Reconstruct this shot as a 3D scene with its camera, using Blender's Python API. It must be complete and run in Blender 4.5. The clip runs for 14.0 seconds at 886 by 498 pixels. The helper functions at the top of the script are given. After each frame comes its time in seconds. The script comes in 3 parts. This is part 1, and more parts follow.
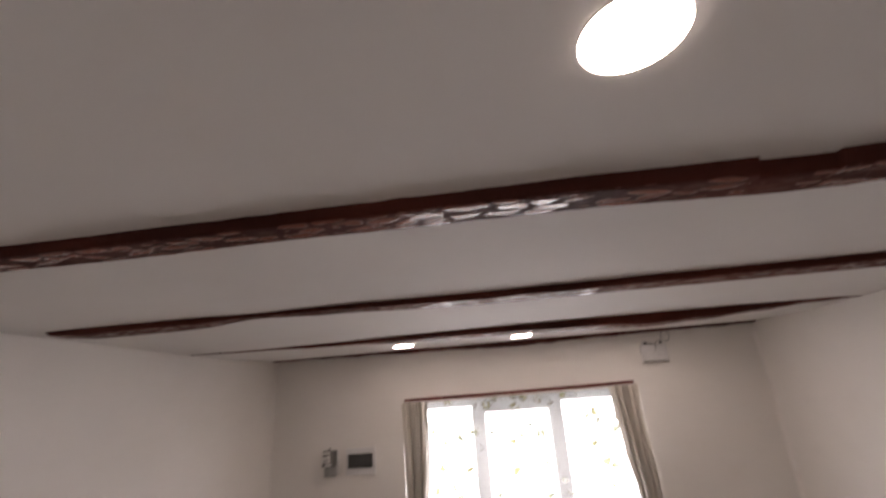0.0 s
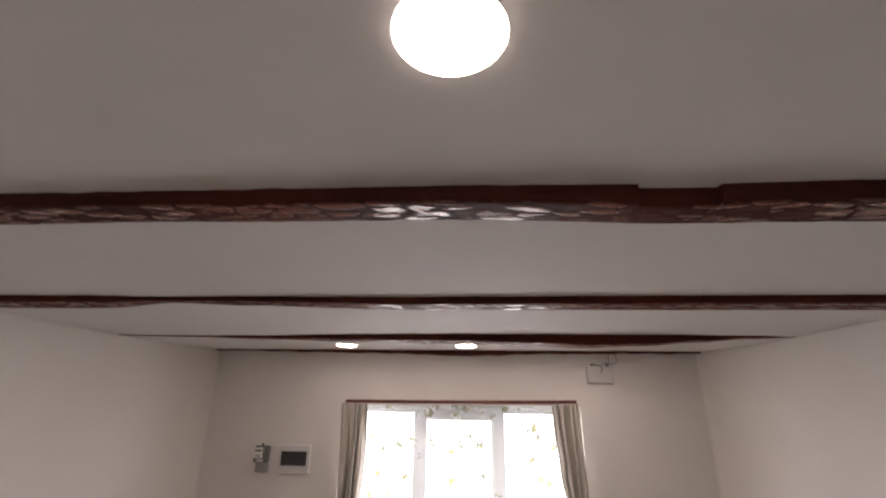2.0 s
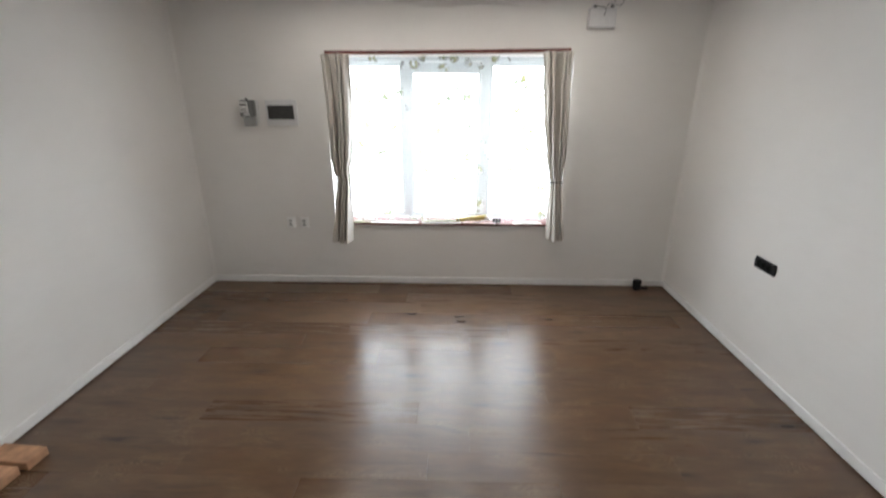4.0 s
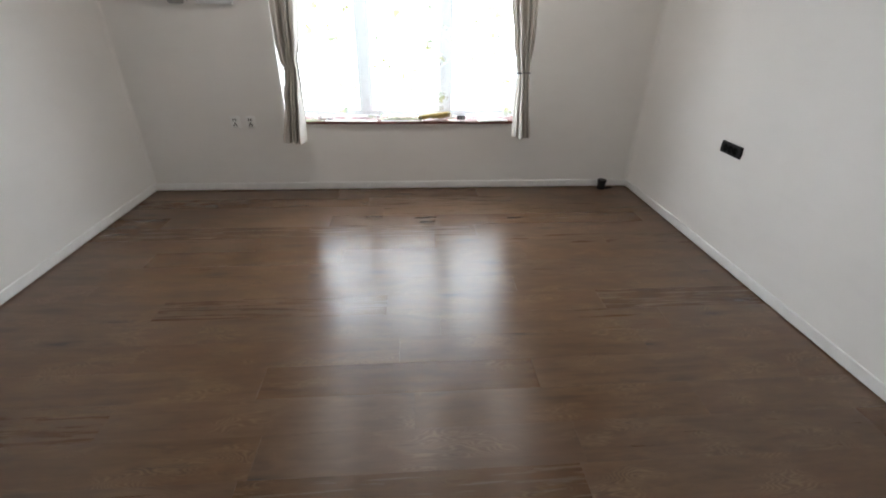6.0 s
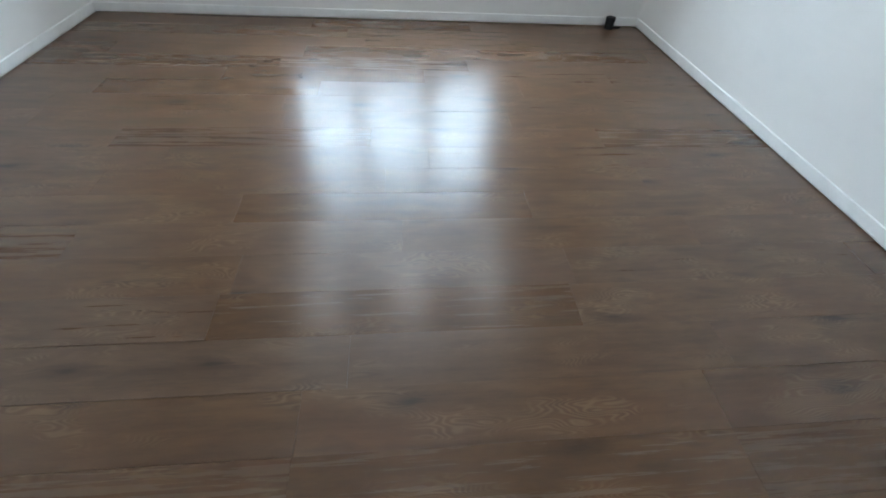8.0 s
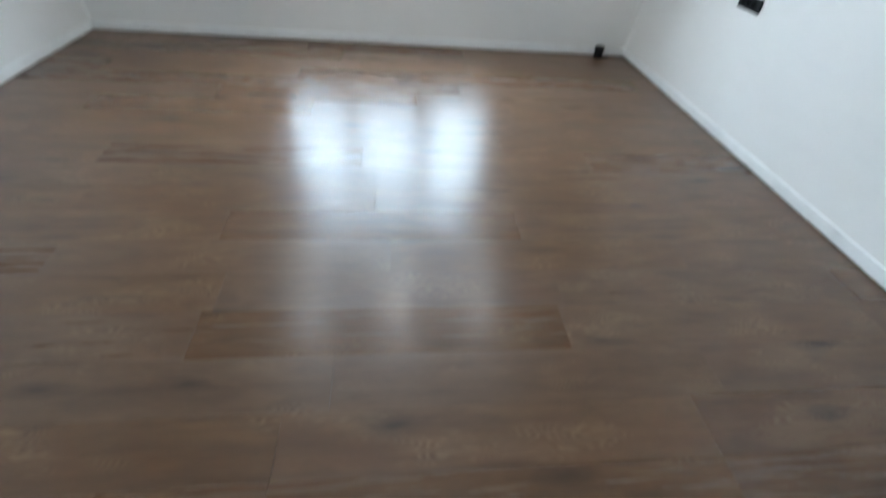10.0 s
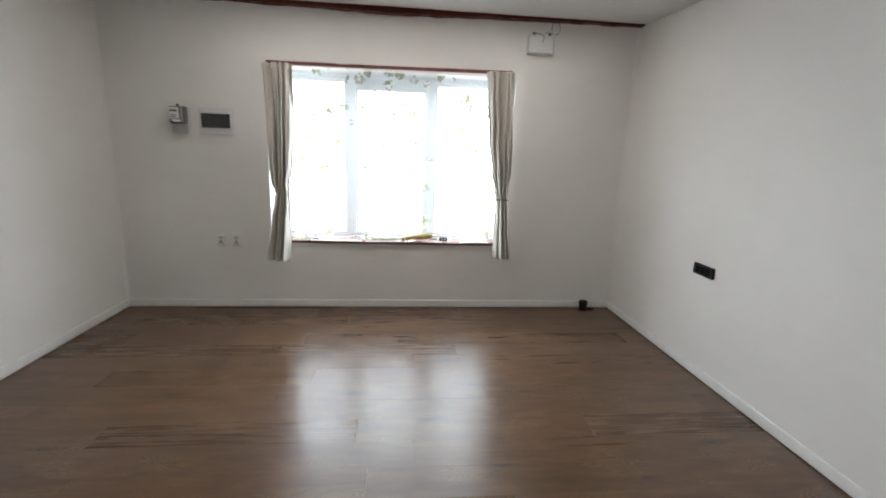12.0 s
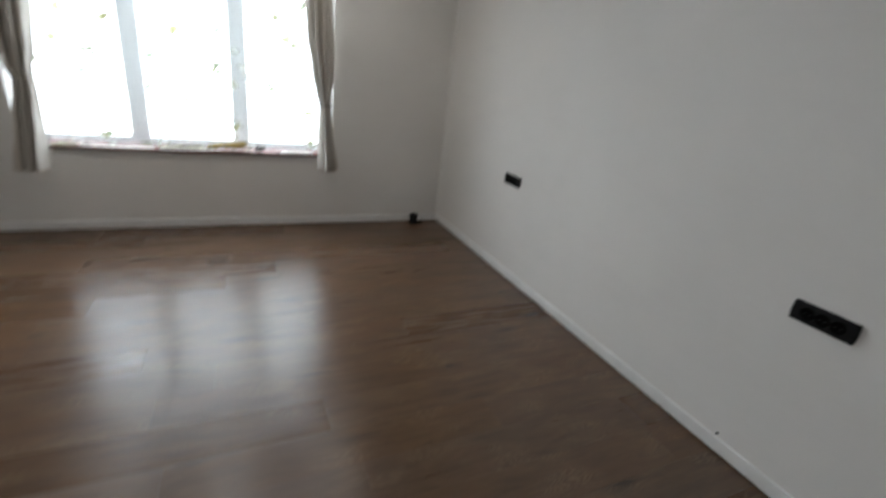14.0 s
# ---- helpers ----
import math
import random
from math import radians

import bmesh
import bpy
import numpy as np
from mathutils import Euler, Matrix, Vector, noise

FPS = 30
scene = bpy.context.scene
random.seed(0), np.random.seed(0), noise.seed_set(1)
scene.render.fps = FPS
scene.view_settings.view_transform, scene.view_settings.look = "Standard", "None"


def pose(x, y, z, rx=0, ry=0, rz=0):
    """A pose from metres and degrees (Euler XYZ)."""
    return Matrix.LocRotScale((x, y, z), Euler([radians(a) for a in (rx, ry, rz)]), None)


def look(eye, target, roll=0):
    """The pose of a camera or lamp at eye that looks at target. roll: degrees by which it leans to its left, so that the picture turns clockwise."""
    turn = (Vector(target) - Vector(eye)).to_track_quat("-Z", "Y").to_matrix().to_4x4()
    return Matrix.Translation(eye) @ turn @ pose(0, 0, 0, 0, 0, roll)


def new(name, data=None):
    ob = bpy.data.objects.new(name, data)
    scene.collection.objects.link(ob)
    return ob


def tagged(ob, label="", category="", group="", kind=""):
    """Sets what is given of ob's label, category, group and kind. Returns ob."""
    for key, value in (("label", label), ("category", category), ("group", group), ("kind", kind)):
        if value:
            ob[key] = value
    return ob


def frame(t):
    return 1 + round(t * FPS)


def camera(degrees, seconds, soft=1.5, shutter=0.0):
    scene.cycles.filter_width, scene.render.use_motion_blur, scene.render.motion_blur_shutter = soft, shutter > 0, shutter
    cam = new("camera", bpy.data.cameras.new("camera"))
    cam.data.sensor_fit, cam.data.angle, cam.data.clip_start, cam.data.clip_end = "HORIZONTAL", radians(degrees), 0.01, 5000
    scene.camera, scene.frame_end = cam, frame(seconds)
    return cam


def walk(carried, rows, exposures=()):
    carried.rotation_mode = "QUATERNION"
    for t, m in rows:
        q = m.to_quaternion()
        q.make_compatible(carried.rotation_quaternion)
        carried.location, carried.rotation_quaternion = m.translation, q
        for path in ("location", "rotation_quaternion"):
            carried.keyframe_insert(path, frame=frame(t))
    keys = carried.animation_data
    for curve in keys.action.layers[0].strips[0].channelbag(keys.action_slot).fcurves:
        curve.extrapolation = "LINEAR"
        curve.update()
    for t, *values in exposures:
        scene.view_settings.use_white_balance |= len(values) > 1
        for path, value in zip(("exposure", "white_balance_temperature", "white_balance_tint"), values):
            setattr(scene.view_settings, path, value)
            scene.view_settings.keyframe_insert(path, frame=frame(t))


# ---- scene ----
cam = camera(90.5, 14.0, soft=1.8, shutter=0.5)
PATH = [
    (0, (2.147, -4.093, 2.045), (1.938, -2.211, 2.688), -4.2),
    (0.5, (2.154, -4.104, 2.048), (2.102, -2.287, 2.884), -4.7),
    (1, (2.175, -4.114, 2.058), (1.906, -2.309, 2.876), -0.6),
    (1.5, (2.278, -4.059, 2.041), (2.079, -2.201, 2.753), -0.4),
    (2, (2.374, -4.029, 2.053), (2.237, -2.145, 2.711), 0.8),
    (2.5, (2.396, -3.966, 1.992), (2.287, -1.984, 2.237), 0.6),
    (3, (2.354, -3.932, 1.917), (2.271, -1.942, 1.732), 0.9),
    (3.5, (2.324, -3.899, 1.849), (2.249, -1.955, 1.386), 0.6),
    (4, (2.315, -3.879, 1.76), (2.266, -1.998, 1.081), 0.1),
    (4.2, (2.292, -3.872, 1.732), (2.269, -2.024, 0.967), -0.1),
    (6.3, (2.267, -3.842, 1.426), (2.424, -2.126, 0.411), 1.5),
    (6.5, (2.257, -3.84, 1.386), (2.429, -2.155, 0.322), 1.9),
    (7, (2.259, -3.841, 1.303), (2.437, -2.264, 0.086), 2.4),
    (7.5, (2.255, -3.851, 1.247), (2.431, -2.39, -0.108), 2.9),
    (7.7, (2.254, -3.856, 1.23), (2.44, -2.427, -0.156), 3.7),
    (9.8, (2.266, -3.856, 1.196), (2.482, -2.491, -0.250), 5.7),
    (10, (2.269, -3.854, 1.205), (2.502, -2.382, -0.129), 5.9),
    (10.2, (2.300, -3.828, 1.252), (2.534, -2.224, 0.078), 5.2),
    (10.5, (2.269, -3.829, 1.265), (2.505, -2.12, 0.252), 5.0),
    (11, (2.298, -3.821, 1.358), (2.525, -1.981, 0.608), 4.0),
    (11.5, (2.32, -3.824, 1.418), (2.528, -1.904, 0.898), 2.9),
    (12, (2.328, -3.831, 1.415), (2.52, -1.889, 0.978), 2.1),
    (12.5, (2.344, -3.836, 1.432), (2.557, -1.892, 1.013), 1.6),
    (13, (2.453, -3.837, 1.419), (2.94, -1.945, 0.993), 2.1),
    (13.2, (2.485, -3.850, 1.405), (3.189, -2.028, 0.974), 2.4),
    (13.5, (2.587, -3.843, 1.367), (3.481, -2.11, 0.921), 3.3),
    (13.7, (2.560, -3.818, 1.364), (3.523, -2.140, 0.858), 4.2),
    (14, (2.558, -3.814, 1.33), (3.377, -2.139, 0.606), 6.8),
]
EXPOSURES = [
    (0, -0.1, 7640, 28), (2.2, -0.1, 7640, 27), (3.0, 0.18, 6850, 15), (4.2, 0.30, 6650, 12), (6.5, 0.27, 6560, 12), (7.0, 0.33, 6220, 10), (7.5, 0.65, 5600, 3),
    (9.8, 0.98, 5600, 3), (10.05, 0.9, 5640, 3), (10.3, 0.3, 5740, 1), (10.5, 0.15, 5820, 1), (11.2, 0.25, 6450, 10), (12.5, 0.27, 6560, 11), (13.5, -0.06, 6560, 10), (14, -0.2, 6500, 10),
]
walk(cam, [(t, look(eye, target, roll)) for t, eye, target, roll in PATH], EXPOSURES)

# ---- light ----
world = bpy.data.worlds.new("sky")
scene.world = world
world.use_nodes = True
wn = world.node_tree
sky = wn.nodes.new("ShaderNodeTexSky")
sky.sky_type, sky.sun_disc = "NISHITA", False
sky.sun_elevation, sky.sun_rotation = radians(48), radians(200)
wn.links.new(sky.outputs[0], wn.nodes["Background"].inputs[0])
wn.nodes["Background"].inputs[1].default_value = 0.08

sun = new("sun", bpy.data.lights.new("sun", "SUN"))
sun.data.energy, sun.data.angle, sun.data.color = 1.0, radians(12), (1.0, 0.96, 0.9)
sun.matrix_world = look((-3, -8, 9), (0, 0, 0))

# daylight falling from the sky through the window
day = new("window_daylight", bpy.data.lights.new("window_daylight", "AREA"))
day.data.shape, day.data.size, day.data.size_y = "RECTANGLE", 4.2, 3.8
day.data.energy, day.data.color = 340.0, (0.87, 0.948, 1.0)
day.data.spread = radians(160)
day.matrix_world = look((2.247, 1.42, 1.25), (2.247, 0.632, 0.634))

LAMP_GLOW, LAMP_GLOW_REAR = 54.0, 27.0

# ---- room sizes ----
W, H, REAR, GAP = 4.3, 2.45, -4.95, 0.012
WIN_L, WIN_R, WIN_B, WIN_T = 1.222, 3.272, 0.590, 2.030


# ---- node helpers ----
def material(name, rough=0.6, metal=0.0, coat=0.0):
    m = bpy.data.materials.new(name)
    m.use_nodes = True
    b = m.node_tree.nodes["Principled BSDF"]
    b.inputs["Roughness"].default_value = rough
    b.inputs["Metallic"].default_value = metal
    b.inputs["Coat Weight"].default_value = coat
    return m, m.node_tree, b


def node(nt, kind, **inputs):
    n = nt.nodes.new(kind)
    for key, value in inputs.items():
        n.inputs[key.replace("_", " ")].default_value = value
    return n


def math_node(nt, op, a, b=0.0, clamp=False):
    n = nt.nodes.new("ShaderNodeMath")
    n.operation, n.use_clamp = op, clamp
    for i, v in enumerate((a, b)):
        if isinstance(v, (int, float)):
            n.inputs[i].default_value = v
        else:
            nt.links.new(v, n.inputs[i])
    return n.outputs[0]


def mapped(nt, scale, offset=None, source="Object"):
    tc = nt.nodes.new("ShaderNodeTexCoord")
    mp = nt.nodes.new("ShaderNodeMapping")
    mp.inputs["Scale"].default_value = scale
    nt.links.new(tc.outputs[source], mp.inputs[0])
    if offset is not None:
        nt.links.new(offset, mp.inputs["Location"])
    return mp.outputs[0]


def noise_out(nt, vec, scale, detail=4.0, rough=0.5, distort=0.0):
    n = node(nt, "ShaderNodeTexNoise", Scale=scale, Detail=detail, Roughness=rough, Distortion=distort)
    nt.links.new(vec, n.inputs["Vector"])
    return n.outputs[0]


def ramp(nt, fac, *stops):
    n = nt.nodes.new("ShaderNodeValToRGB")
    while len(n.color_ramp.elements) < len(stops):
        n.color_ramp.elements.new(0.5)
    for e, (p, c) in zip(n.color_ramp.elements, stops):
        e.position, e.color = p, (*c, 1)
    nt.links.new(fac, n.inputs[0])
    return n.outputs[0]


def mix(nt, fac, a, b, blend="MIX"):
    n = nt.nodes.new("ShaderNodeMix")
    n.data_type, n.blend_type = "RGBA", blend
    for i, v in ((0, fac), (6, a), (7, b)):
        if isinstance(v, (int, float)):
            n.inputs[i].default_value = v
        elif isinstance(v, tuple):
            n.inputs[i].default_value = (*v, 1)
        else:
            nt.links.new(v, n.inputs[i])
    return n.outputs[2]


def bump(nt, bsdf, height, strength, distance):
    n = nt.nodes.new("ShaderNodeBump")
    n.inputs["Strength"].default_value, n.inputs["Distance"].default_value = strength, distance
    nt.links.new(height, n.inputs["Height"])
    nt.links.new(n.outputs[0], bsdf.inputs["Normal"])


def simple(name, colour, rough=0.5, metal=0.0, vary=0.12, scale=30.0, coat=0.0, relief=0.0, spec=0.5):
    """A plain paint, plastic or cloth with slight mottling."""
    m, nt, b = material(name, rough, metal, coat)
    b.inputs["Specular IOR Level"].default_value = spec
    v = noise_out(nt, mapped(nt, (1, 1, 1)), scale, 5)
    dark = tuple(c * (1 - vary) for c in colour)
    light = tuple(min(1, c * (1 + vary)) for c in colour)
    nt.links.new(ramp(nt, v, (0.3, dark), (0.7, light)), b.inputs["Base Color"])
    if relief:
        bump(nt, b, v, 0.4, relief)
    return m


def wall_paint(name, a, b_, rough=0.75):
    """Hand-trowelled plaster under matt paint: broad waves, faint scuffs, fine grain."""
    m, nt, b = material(name, rough)
    co = mapped(nt, (1, 1, 1))
    broad = noise_out(nt, co, 1.3, 3)
    streak = noise_out(nt, mapped(nt, (1.6, 1.6, 5.0)), 2.2, 5, 0.6)
    fine = noise_out(nt, co, 160, 3)
    col = ramp(nt, broad, (0.3, a), (0.7, b_))
    col = mix(nt, math_node(nt, "MULTIPLY", ramp(nt, streak, (0.5, (0, 0, 0)), (0.8, (1, 1, 1))), 0.10), col, tuple(c * 0.8 for c in a))
    nt.links.new(col, b.inputs["Base Color"])
    h = math_node(nt, "ADD", math_node(nt, "MULTIPLY", streak, 1.0), math_node(nt, "MULTIPLY", fine, 0.05))
    bump(nt, b, h, 0.35, 0.008)
    return m


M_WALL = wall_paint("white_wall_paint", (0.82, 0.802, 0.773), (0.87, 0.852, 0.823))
# darker than the wall white: puts the ceiling's shade into its colour
M_CEIL_SHADED = wall_paint("shaded_white_ceiling_paint", (0.66, 0.648, 0.632), (0.71, 0.698, 0.682), 0.8)
M_TRIM = simple("white_trim_paint", (0.88, 0.875, 0.86), 0.35, vary=0.04, scale=12)
M_FRAME = simple("white_window_plastic", (0.78, 0.84, 0.85), 0.3, vary=0.03)
M_BATTEN = simple("red_brown_wood_paint", (0.15, 0.042, 0.032), 0.5, vary=0.4, scale=25, relief=0.002)
M_WHITE = simple("white_plastic", (0.82, 0.81, 0.79), 0.3, vary=0.03)
M_OFFWHITE = simple("off_white_housing", (0.72, 0.72, 0.72), 0.35, vary=0.04)
M_GREY = simple("grey_plastic", (0.15, 0.15, 0.145), 0.4, vary=0.1)
M_MIDGREY = simple("mid_grey_plastic", (0.34, 0.34, 0.335), 0.35, vary=0.08)
M_SMOKE = simple("smoky_clear_plastic", (0.20, 0.20, 0.195), 0.15, vary=0.15)
M_DARK = simple("dark_tinted_plastic", (0.045, 0.045, 0.043), 0.15, vary=0.2)
M_BLACK = simple("black_plastic", (0.012, 0.012, 0.013), 0.5, vary=0.2, spec=0.18)
M_HOLE = simple("socket_well_black", (0.003, 0.003, 0.003), 0.6, vary=0.2, spec=0.06)
M_METAL = simple("brushed_steel", (0.6, 0.6, 0.6), 0.3, 1.0, vary=0.05)
M_BRICK = simple("tan_clay", (0.50, 0.275, 0.155), 0.8, vary=0.25, scale=18, relief=0.002)
M_YELLOW = simple("yellow_wrapping", (0.44, 0.33, 0.09), 0.4, vary=0.35, scale=40)
M_PAPER = simple("white_paper", (0.8, 0.78, 0.74), 0.7, vary=0.08, scale=20)
M_RED = simple("red_print_paper", (0.70, 0.58, 0.54), 0.6, vary=0.3, scale=30)
M_GREENISH = simple("pale_green_cloth", (0.50, 0.52, 0.38), 0.8, vary=0.3, scale=35)
M_TIE_PALE = simple("pale_cord", (0.6, 0.57, 0.5), 0.8, vary=0.1)
M_TIE_DARK = simple("dark_grey_cord", (0.07, 0.065, 0.07), 0.7, vary=0.2)
M_SUB = simple("floor_underlay", (0.03, 0.022, 0.018), 0.9)
M_GROUND = simple("outside_paving", (0.3, 0.29, 0.27), 0.9, vary=0.2, scale=3)


def lamp_material(name, glow):
    m, nt, b = material(name, 0.4)
    b.inputs["Base Color"].default_value = (0.9, 0.9, 0.88, 1)
    b.inputs["Emission Color"].default_value = (1.0, 0.955, 0.89, 1)
    b.inputs["Emission Strength"].default_value = glow
    return m


M_LAMP = lamp_material("lamp_diffuser", LAMP_GLOW)
M_LAMP_REAR = lamp_material("dimmer_lamp_diffuser", LAMP_GLOW_REAR)


def curtain_cloth():
    m, nt, b = material("beige_linen", 0.85)
    b.inputs["Sheen Weight"].default_value = 0.2
    weave = noise_out(nt, mapped(nt, (260, 260, 30)), 1.0, 3)
    blot = noise_out(nt, mapped(nt, (6, 6, 2)), 1.0, 3)
    c = ramp(nt, blot, (0.3, (0.67, 0.63, 0.57)), (0.7, (0.76, 0.72, 0.66)))
    c = mix(nt, math_node(nt, "MULTIPLY", weave, 0.24), c, (0.36, 0.33, 0.29))
    nt.links.new(c, b.inputs["Base Color"])
    bump(nt, b, weave, 0.3, 0.001)
    glow = nt.nodes.new("ShaderNodeBsdfTranslucent")
    nt.links.new(c, glow.inputs["Color"])
    both = nt.nodes.new("ShaderNodeMixShader")
    both.inputs[0].default_value = 0.1
    nt.links.new(b.outputs[0], both.inputs[1])
    nt.links.new(glow.outputs[0], both.inputs[2])
    nt.links.new(both.outputs[0], nt.nodes["Material Output"].inputs[0])
    return m


M_CURTAIN = curtain_cloth()


def sheer_cloth():
    """Thin white voile printed with clusters of pale green blossoms round small dark eyes."""
    m = bpy.data.materials.new("white_printed_voile")
    m.use_nodes = True
    nt = m.node_tree
    nt.nodes.clear()
    out = nt.nodes.new("ShaderNodeOutputMaterial")
    clear = nt.nodes.new("ShaderNodeBsdfTransparent")
    trans = nt.nodes.new("ShaderNodeBsdfTranslucent")
    diff = nt.nodes.new("ShaderNodeBsdfDiffuse")
    flat = mapped(nt, (1, 0, 1))
    # blossoms: petals inside sparse round clusters, a dark eye in each blossom
    bloom = node(nt, "ShaderNodeTexVoronoi", Scale=8.5, Randomness=0.9)
    nt.links.new(flat, bloom.inputs["Vector"])
    pick = nt.nodes.new("ShaderNodeSeparateColor")
    nt.links.new(bloom.outputs["Color"], pick.inputs[0])
    drift = noise_out(nt, flat, 2.3, 2)
    chosen = math_node(nt, "GREATER_THAN", math_node(nt, "ADD", pick.outputs[0], math_node(nt, "MULTIPLY", drift, 1.6)), 0.95)
    petal = node(nt, "ShaderNodeTexVoronoi", Scale=30.0)
    nt.links.new(flat, petal.inputs["Vector"])
    ragged = math_node(nt, "ADD", bloom.outputs["Distance"], math_node(nt, "MULTIPLY", noise_out(nt, flat, 26, 3), 0.5))
    body = ramp(nt, ragged, (0.52, (1, 1, 1)), (0.66, (0, 0, 0)))
    cells = ramp(nt, petal.outputs["Distance"], (0.56, (1, 1, 1)), (0.64, (0, 0, 0)))
    print_ = math_node(nt, "MULTIPLY", chosen, math_node(nt, "MULTIPLY", body, cells))
    eye_ = math_node(nt, "MULTIPLY", chosen, ramp(nt, bloom.outputs["Distance"], (0.05, (1, 1, 1)), (0.075, (0, 0, 0))))
    hue = noise_out(nt, flat, 5.0, 1)
    tint = ramp(nt, hue, (0.40, (0.014, 0.022, 0.012)), (0.52, (0.030, 0.030, 0.006)), (0.64, (0.016, 0.018, 0.014)))
    seen = mix(nt, print_, (0.97, 0.98, 1.0), tint)
    seen = mix(nt, math_node(nt, "MULTIPLY", eye_, 0.97), seen, (0.008, 0.010, 0.006))
    thread = ramp(nt, hue, (0.40, (0.235, 0.27, 0.20)), (0.52, (0.31, 0.30, 0.16)), (0.64, (0.245, 0.265, 0.23)))
    col = mix(nt, print_, (0.93, 0.95, 0.97), thread)
    col = mix(nt, eye_, col, (0.14, 0.15, 0.09))
    nt.links.new(seen, clear.inputs["Color"])
    for n in (trans, diff):
        nt.links.new(col, n.inputs["Color"])
    cloth = nt.nodes.new("ShaderNodeMixShader")
    cloth.inputs[0].default_value = 0.3
    nt.links.new(trans.outputs[0], cloth.inputs[1])
    nt.links.new(diff.outputs[0], cloth.inputs[2])
    full = nt.nodes.new("ShaderNodeMixShader")
    nt.links.new(math_node(nt, "ADD", 0.135, math_node(nt, "MULTIPLY", print_, 0.80)), full.inputs[0])
    nt.links.new(clear.outputs[0], full.inputs[1])
    nt.links.new(cloth.outputs[0], full.inputs[2])
    nt.links.new(full.outputs[0], out.inputs[0])
    return m


M_SHEER = sheer_cloth()


def pane_glass():
    m, nt, b = material("window_glass", 0.02)
    b.inputs["Transmission Weight"].default_value = 1.0
    b.inputs["IOR"].default_value = 1.45
    b.inputs["Base Color"].default_value = (0.97, 0.985, 0.98, 1)
    return m


M_GLASS = pane_glass()


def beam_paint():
    """Thick red-brown paint over hewn timber; the adze facets are glossier than the ground between them, their paler
    colour a painted-in sheen.
    """
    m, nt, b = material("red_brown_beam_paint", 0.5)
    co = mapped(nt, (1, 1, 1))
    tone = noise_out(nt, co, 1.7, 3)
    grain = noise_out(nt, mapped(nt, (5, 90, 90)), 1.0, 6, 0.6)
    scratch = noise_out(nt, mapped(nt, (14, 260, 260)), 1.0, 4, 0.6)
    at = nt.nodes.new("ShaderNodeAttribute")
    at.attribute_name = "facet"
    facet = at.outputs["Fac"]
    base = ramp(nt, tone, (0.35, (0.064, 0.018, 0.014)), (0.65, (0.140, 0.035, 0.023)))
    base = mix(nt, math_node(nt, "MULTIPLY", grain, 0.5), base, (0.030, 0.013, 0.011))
    # paler pink stands in for room light reflected off the facets
    facet_sheen = mix(nt, tone, (0.21, 0.068, 0.050), (0.34, 0.125, 0.092))
    facet_sheen = mix(nt, ramp(nt, scratch, (0.50, (0, 0, 0)), (0.68, (1, 1, 1))), facet_sheen, (0.085, 0.028, 0.022))
    base = mix(nt, math_node(nt, "MULTIPLY", facet, 0.9), base, facet_sheen)
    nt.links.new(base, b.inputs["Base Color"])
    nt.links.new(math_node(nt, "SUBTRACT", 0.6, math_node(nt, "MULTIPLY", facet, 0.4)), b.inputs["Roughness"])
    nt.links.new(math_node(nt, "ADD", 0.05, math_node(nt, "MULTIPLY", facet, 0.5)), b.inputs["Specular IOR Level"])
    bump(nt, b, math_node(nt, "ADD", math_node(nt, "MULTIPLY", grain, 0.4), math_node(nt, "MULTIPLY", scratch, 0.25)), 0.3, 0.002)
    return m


M_BEAM = beam_paint()


